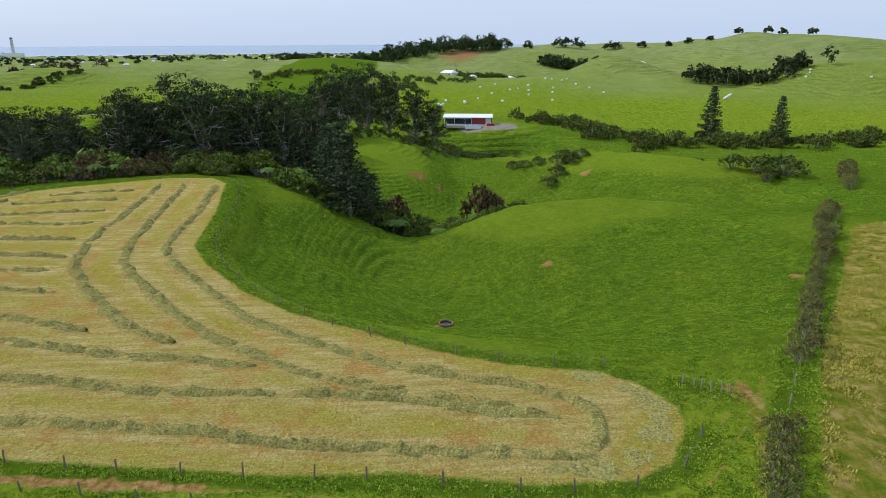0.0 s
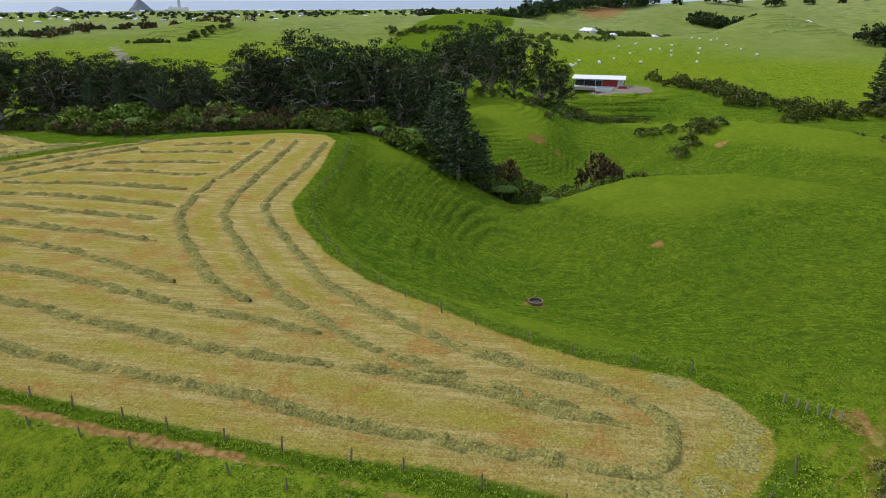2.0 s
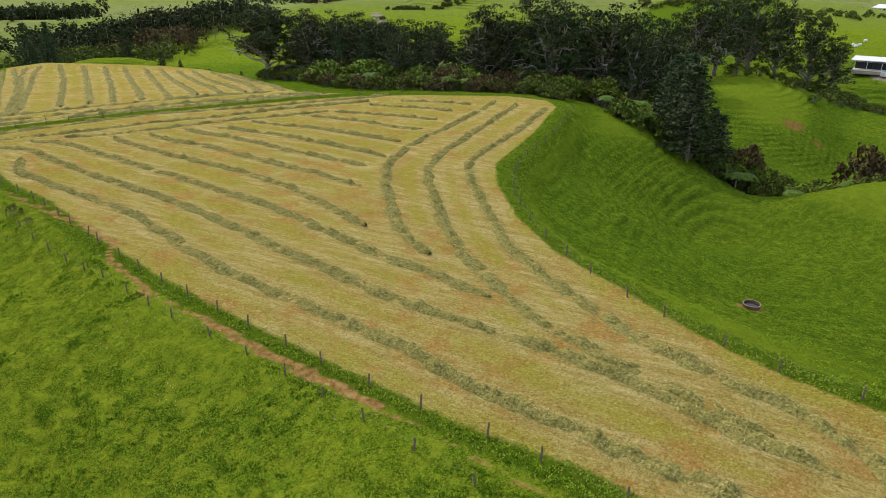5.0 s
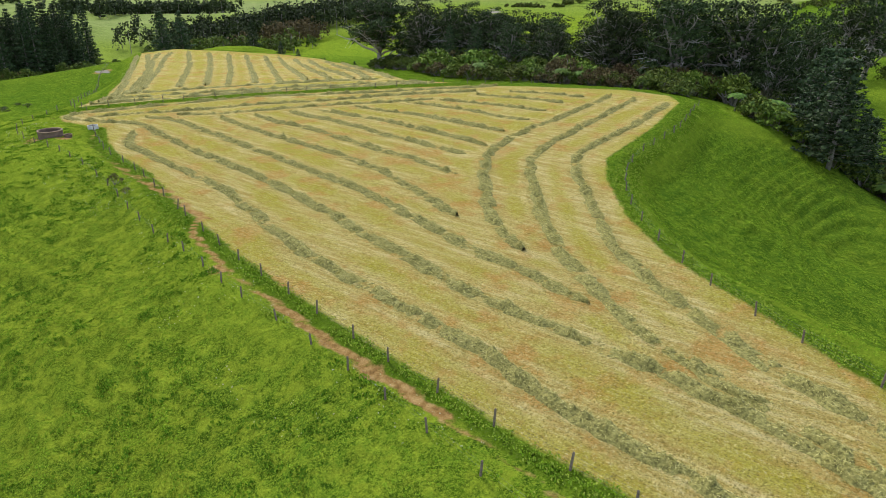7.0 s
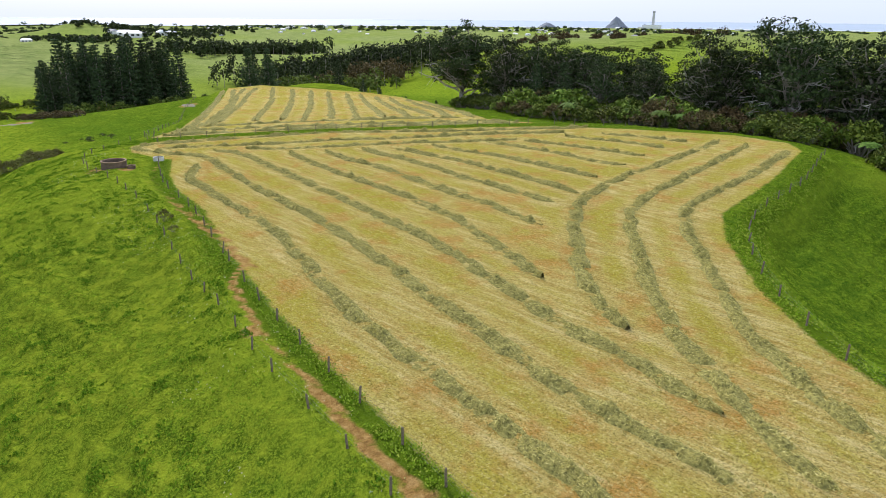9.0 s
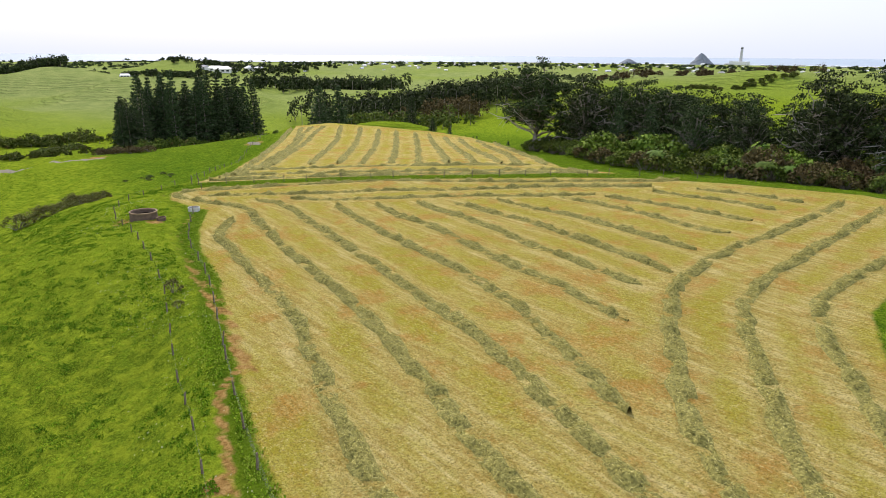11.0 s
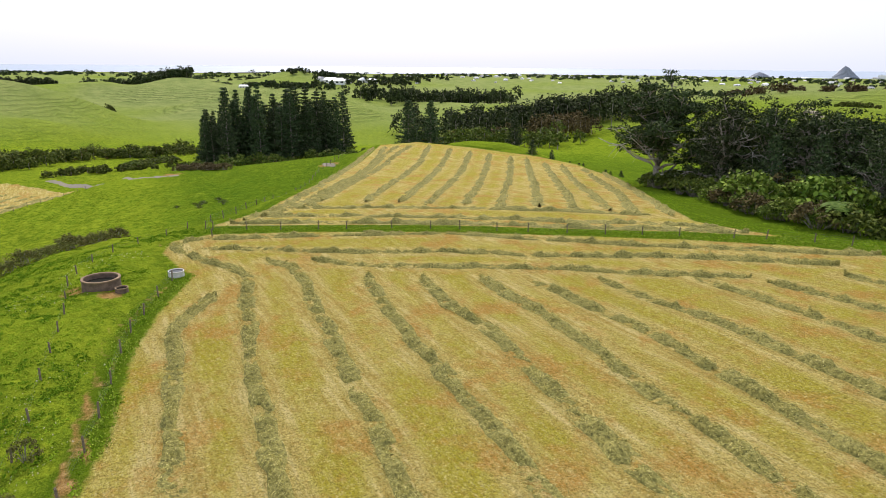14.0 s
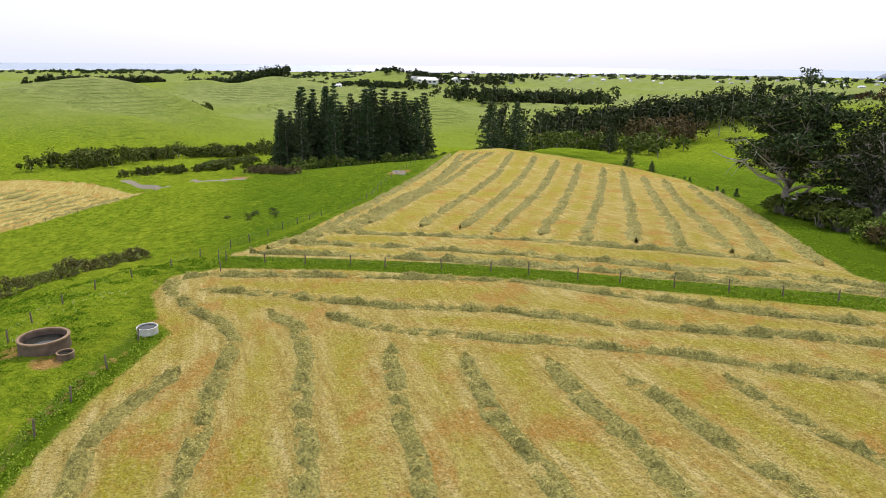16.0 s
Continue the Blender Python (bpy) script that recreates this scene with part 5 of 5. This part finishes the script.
grove("woodland", "dark shelter trees below the right hills", belt([polar(-23, 620), polar(-27, 600), polar(-31, 620)], 60, 10, (8, 16), (0.35, 0.5), wr), "pine", wr, 10, 1.2)
grove("woodland", "trees among the farm houses", belt([polar(-4, 800), polar(-7, 790), polar(-10, 800)], 40, 10, (4, 8), (0.5, 0.7), wr), "bush", wr, 14, 1.0)
grove("woodland", "valley trees around farm buildings", belt([polar(92, 760), polar(88, 780), polar(84, 760)], 70, 16, (6, 12), (0.4, 0.6), wr), "bush", wr, 12, 1.0)
grove("woodland", "dark plantation on a far rise", belt([polar(97, 1150), polar(92, 1180), polar(89, 1150)], 90, 12, (12, 18), (0.35, 0.5), wr), "pine", wr, 9, 1.8)
grove("woodland", "rounded far trees on green hills", belt([polar(86, 1120), polar(82, 1120), polar(80, 1050)], 60, 14, (12, 18), (0.45, 0.6), wr), "pine", wr, 9, 1.8)
grove("woodland", "trees round the far village", belt([polar(73, 1600), polar(69, 1350), polar(66, 1300), polar(62, 1500)], 130, 40, (5, 12), (0.45, 0.7), wr), "pine", wr, 8, 1.9)
grove("woodland", "dark copses near the coast", belt([polar(66, 900), polar(61, 920), polar(56, 900)], 110, 24, (12, 22), (0.35, 0.5), wr), "pine", wr, 9, 1.7)
grove("woodland", "dark trees of the coastal town", belt([polar(100, 1700), polar(80, 1750), polar(60, 1700), polar(40, 1600), polar(28, 1550), polar(16, 1600), polar(6, 1650)], 700, 75, (3, 7), (0.7, 1.2), wr), "pine", wr, 7, 1.8, 10)
grove("woodland", "dark trees in front of the coastal town", belt([polar(42, 1150), polar(33, 1200), polar(26, 1150), polar(18, 1200), polar(8, 1250)], 200, 30, (5, 10), (0.5, 0.8), wr), "pine", wr, 7, 1.8, 10)
grove("scrub", "wind-shaped bushes on top of a round hill", belt([(-1335, 408), (-1345, 436)], 14, 4, (3, 5), (0.6, 1.0), wr), "pine", wr, 10, 1.4)
grove("woodland", "dark trees in the hollows below the round hill", belt([(-1180, 300), (-1140, 360), (-1150, 420)], 50, 14, (6, 11), (0.5, 0.8), wr) + belt([(-1120, 150), (-1150, 210), (-1170, 260)], 40, 12, (6, 11), (0.5, 0.8), wr), "pine", wr, 9, 1.7)
grove("scrub", "gorse scrub lines across the far paddocks", belt([polar(32, 560), polar(28, 600), polar(24, 640)], 40, 3, (2, 4), (0.6, 0.9), wr) + belt([polar(12, 640), polar(6, 660)], 30, 10, (2, 5), (0.6, 0.9), wr), "bush", wr, 14, 0.7)


# ---- buildings ----
def box(x0, x1, y0, y1, z0, z1):
    v = [(x, y, z) for z in (z0, z1) for y in (y0, y1) for x in (x0, x1)]
    return v, [(0, 2, 3, 1), (4, 5, 7, 6), (0, 1, 5, 4), (2, 6, 7, 3), (0, 4, 6, 2), (1, 3, 7, 5)]


def slab(name, dims, mat, parent, label=""):
    return part(name, mesh_of(name, *box(*dims), mat), parent, label)


def modern_house():
    z = float(height(28, 322)[0])
    ob = thing("house", "low modern house with white roof and red end wall", "house")
    ob.matrix_basis = pose(29, 322, z + 0.3, 0, 0, -8)
    slab("base", (-11, 11, -4.5, 5, -2.5, 0.15), M["white"], ob)
    slab("wall", (-10.5, 1.5, -2.5, 4.6, 0.15, 3.1), M["darkwall"], ob, "dark glazed front wall")
    slab("wall", (1.6, 8.2, -3.6, 4.6, 0.15, 3.2), M["red"], ob, "red clad wall")
    slab("wall", (8.3, 10.6, -3.4, 4.6, 0.15, 3.0), M["white"], ob, "white end wall")
    for k in range(4):
        w = slab("window", (-10 + 2.9 * k, -7.6 + 2.9 * k, -2.62, -2.5, 0.4, 2.6), M["glass"], ob)
        slab("frame", (-10.1 + 2.9 * k, -7.5 + 2.9 * k, -2.58, -2.52, 2.6, 2.75), M["white"], w)
    v, f = box(-12, 11.6, -5.2, 5.6, 0, 0.28)
    v = [(x, y, q + 3.25 + 0.055 * (y + 5)) for x, y, q in v]
    part("roof", mesh_of("roof", v, f, M["roof"]), ob)
    for x in (-11.4, -6.5, -1.5, 1.5):
        slab("post", (x, x + 0.18, -4.6, -4.42, 0.15, 3.25), M["white"], ob)
    slab("post", (10.9, 11.3, -4.8, -4.3, 0.0, 3.3), M["darkwall"], ob)
    slab("deck", (-11, -1, -8, -4.5, -1.2, 0.05), M["deck"], ob)
    pool = slab("pool", (-1, 6.5, -9.5, -6, -1.4, 0.15), M["white"], ob)
    slab("pool_water", (-0.8, 6.3, -9.3, -6.2, 0.15, 0.17), M["pool"], pool)
    slab("trailer", (9.0, 12.5, -7.6, -6.0, -0.1, 0.9), M["red"], ob)


modern_house()


def bale_model():
    r, w, seg = 0.62, 0.6, 20
    prof = [(0.0, -w), (r * 0.86, -w), (r, -w * 0.85), (r, w * 0.85), (r * 0.86, w), (0.0, w)]
    v = [(p * math.cos(2 * math.pi * k / seg), s, p * math.sin(2 * math.pi * k / seg) + r * 0.97) for p, s in prof for k in range(seg)]
    f = [(i * seg + k, (i + 1) * seg + k, (i + 1) * seg + (k + 1) % seg, i * seg + (k + 1) % seg) for i in range(len(prof) - 1) for k in range(seg)]
    return mesh_of("hay_bale", v, f, M["wrap"], True)


BALE = bale_model()
br = np.random.default_rng(31)
BALES = [(22, 424), (19, 418), (25, 445), (37, 442), (37, 436), (48, 462), (63, 507), (81, 535), (88, 540), (95, 530), (122, 599), (126, 590), (133, 581), (141, 564), (148, 548), (103, 477), (64, 454), (112, 520), (118, 545), (140, 592), (60, 560), (75, 580), (100, 560), (20, 412), (152, 520), (90, 500)]
for a, b in BALES + [(225 + 3.5 * k, 470 + 5 * k) for k in range(5)] + [(300, 500), (306, 506), (310, 512), (330, 470), (280, 540)]:
    ob = tagged(new("hay_bale", BALE), "round hay bale wrapped in white plastic on pasture", "hay bale", "wrapped bales")
    ob.matrix_basis = pose(a, b, float(height(a, b)[0]) - 0.05, 0, 0, br.uniform(0, 180)) @ Matrix.Diagonal((1.25, 1.25, 1.25, 1))


def cottage_meshes(w, d, h, roof_h):
    v, f = box(-w, w, -d, d, -1, h)
    walls = mesh_of("wall", v, f, M["white"])
    e = 0.5
    rv = [(-w - e, -d - e, h - 0.2), (w + e, -d - e, h - 0.2), (w + e, d + e, h - 0.2), (-w - e, d + e, h - 0.2), (-w + d * 0.4, 0, h + roof_h), (w - d * 0.4, 0, h + roof_h)]
    rf = [(0, 1, 5, 4), (1, 2, 5), (2, 3, 4, 5), (3, 0, 4), (3, 2, 1, 0)]
    return walls, mesh_of("roof", rv, rf, M["greyroof"]), mesh_of("roof", rv, rf, M["roof"])


WALLS, GREY, WHITE = cottage_meshes(7, 4, 3.2, 2.2)
PANE = mesh_of("window", *box(-1.1, 1.1, -0.06, 0.06, -0.7, 0.7), M["glass"])


def cottage(x, y, turn, size, pale, label):
    ob = thing("house", label, "house", "far houses")
    ob.matrix_basis = pose(x, y, float(height(x, y, False)[0]) - 0.2, 0, 0, turn) @ Matrix.Diagonal((size, size, size, 1))
    part("wall", WALLS, ob)
    part("roof", WHITE if pale else GREY, ob)
    for a in (-4, 0, 4):
        for s in (-1, 1):
            part("window", PANE, ob).matrix_basis = pose(a, 4.03 * s, 1.7)


for yaw, reach, size, pale in ((-3.5, 800, 1.3, 1), (-8.5, 790, 1.0, 1), (-5.5, 775, 0.7, 1), (-18, 900, 1.2, 1), (-19, 905, 1.0, 1), (69.5, 1290, 1.7, 1), (69.0, 1270, 2.0, 1), (70.3, 1310, 1.4, 0), (67.0, 1330, 1.7, 1), (66.3, 1340, 1.5, 1), (68.2, 1300, 1.4, 0), (88.6, 735, 0.9, 1), (87.6, 745, 0.8, 1), (90.0, 740, 0.8, 0), (85.8, 750, 0.7, 1), (20.4, 395, 0.75, 0), (8.4, 300, 0.8, 1), (75.6, 1009, 0.9, 1)):
    cottage(*polar(yaw, reach), br.uniform(0, 180), size, pale, "pale single-storey farmhouse among trees and paddocks")
for k in range(190):
    yaw = br.uniform(4, 64)
    cottage(*polar(yaw, br.uniform(1380, 1880)), br.uniform(0, 180), br.uniform(0.45, 0.85), br.uniform() > 0.6, "small pale town house near the coast")


# ---- sea stacks and chimney ----
def stack_rock(yaw, reach, wide, tall, peak, label):
    r = np.random.default_rng(int(yaw * 10))
    v, f, seg, rings = [], [], 28, 9
    for i in range(rings):
        t = i / (rings - 1)
        for k in range(seg):
            a = 2 * math.pi * k / seg
            rad = wide * (1 - t ** peak) ** 0.8 * (1 + 0.22 * math.sin(3 * a + yaw) + r.normal(0, 0.05))
            v.append((rad * math.cos(a), rad * math.sin(a), tall * t - 6))
    f = [(i * seg + k, i * seg + (k + 1) % seg, (i + 1) * seg + (k + 1) % seg, (i + 1) * seg + k) for i in range(rings - 1) for k in range(seg)]
    ob = tagged(new("sea_stack", mesh_of("sea_stack", v, f, M["rock"])), label, "rock")
    ob.matrix_basis = pose(*polar(yaw, reach), -4)


stack_rock(31.7, 1900, 33, 33, 0.8, "steep grey pyramid-shaped rock standing in the sea")
stack_rock(37.1, 1905, 24, 17, 1.6, "low rounded grey rock island in the sea")
stack_rock(29.5, 1895, 10, 15, 1.2, "small grey rock beside the chimney")


def chimney():
    ob = thing("power_station_chimney", "tall slender pale concrete chimney on the coast", "chimney")
    ob.matrix_basis = pose(*polar(28.9, 1880), -6)
    part("shaft", lathe([(3.9, 0), (3.4, 22), (2.9, 43), (2.7, 43), (2.7, 42)], 24, M["stack"], "shaft"), ob)
    part("collar", lathe([(3.0, 39), (3.2, 39.3), (3.2, 40.8), (3.0, 41)], 24, M["darkwall"], "collar"), ob)
    slab("hall", (-26, 20, -8, 8, 0, 9), M["white"], ob, "pale turbine hall")


chimney()
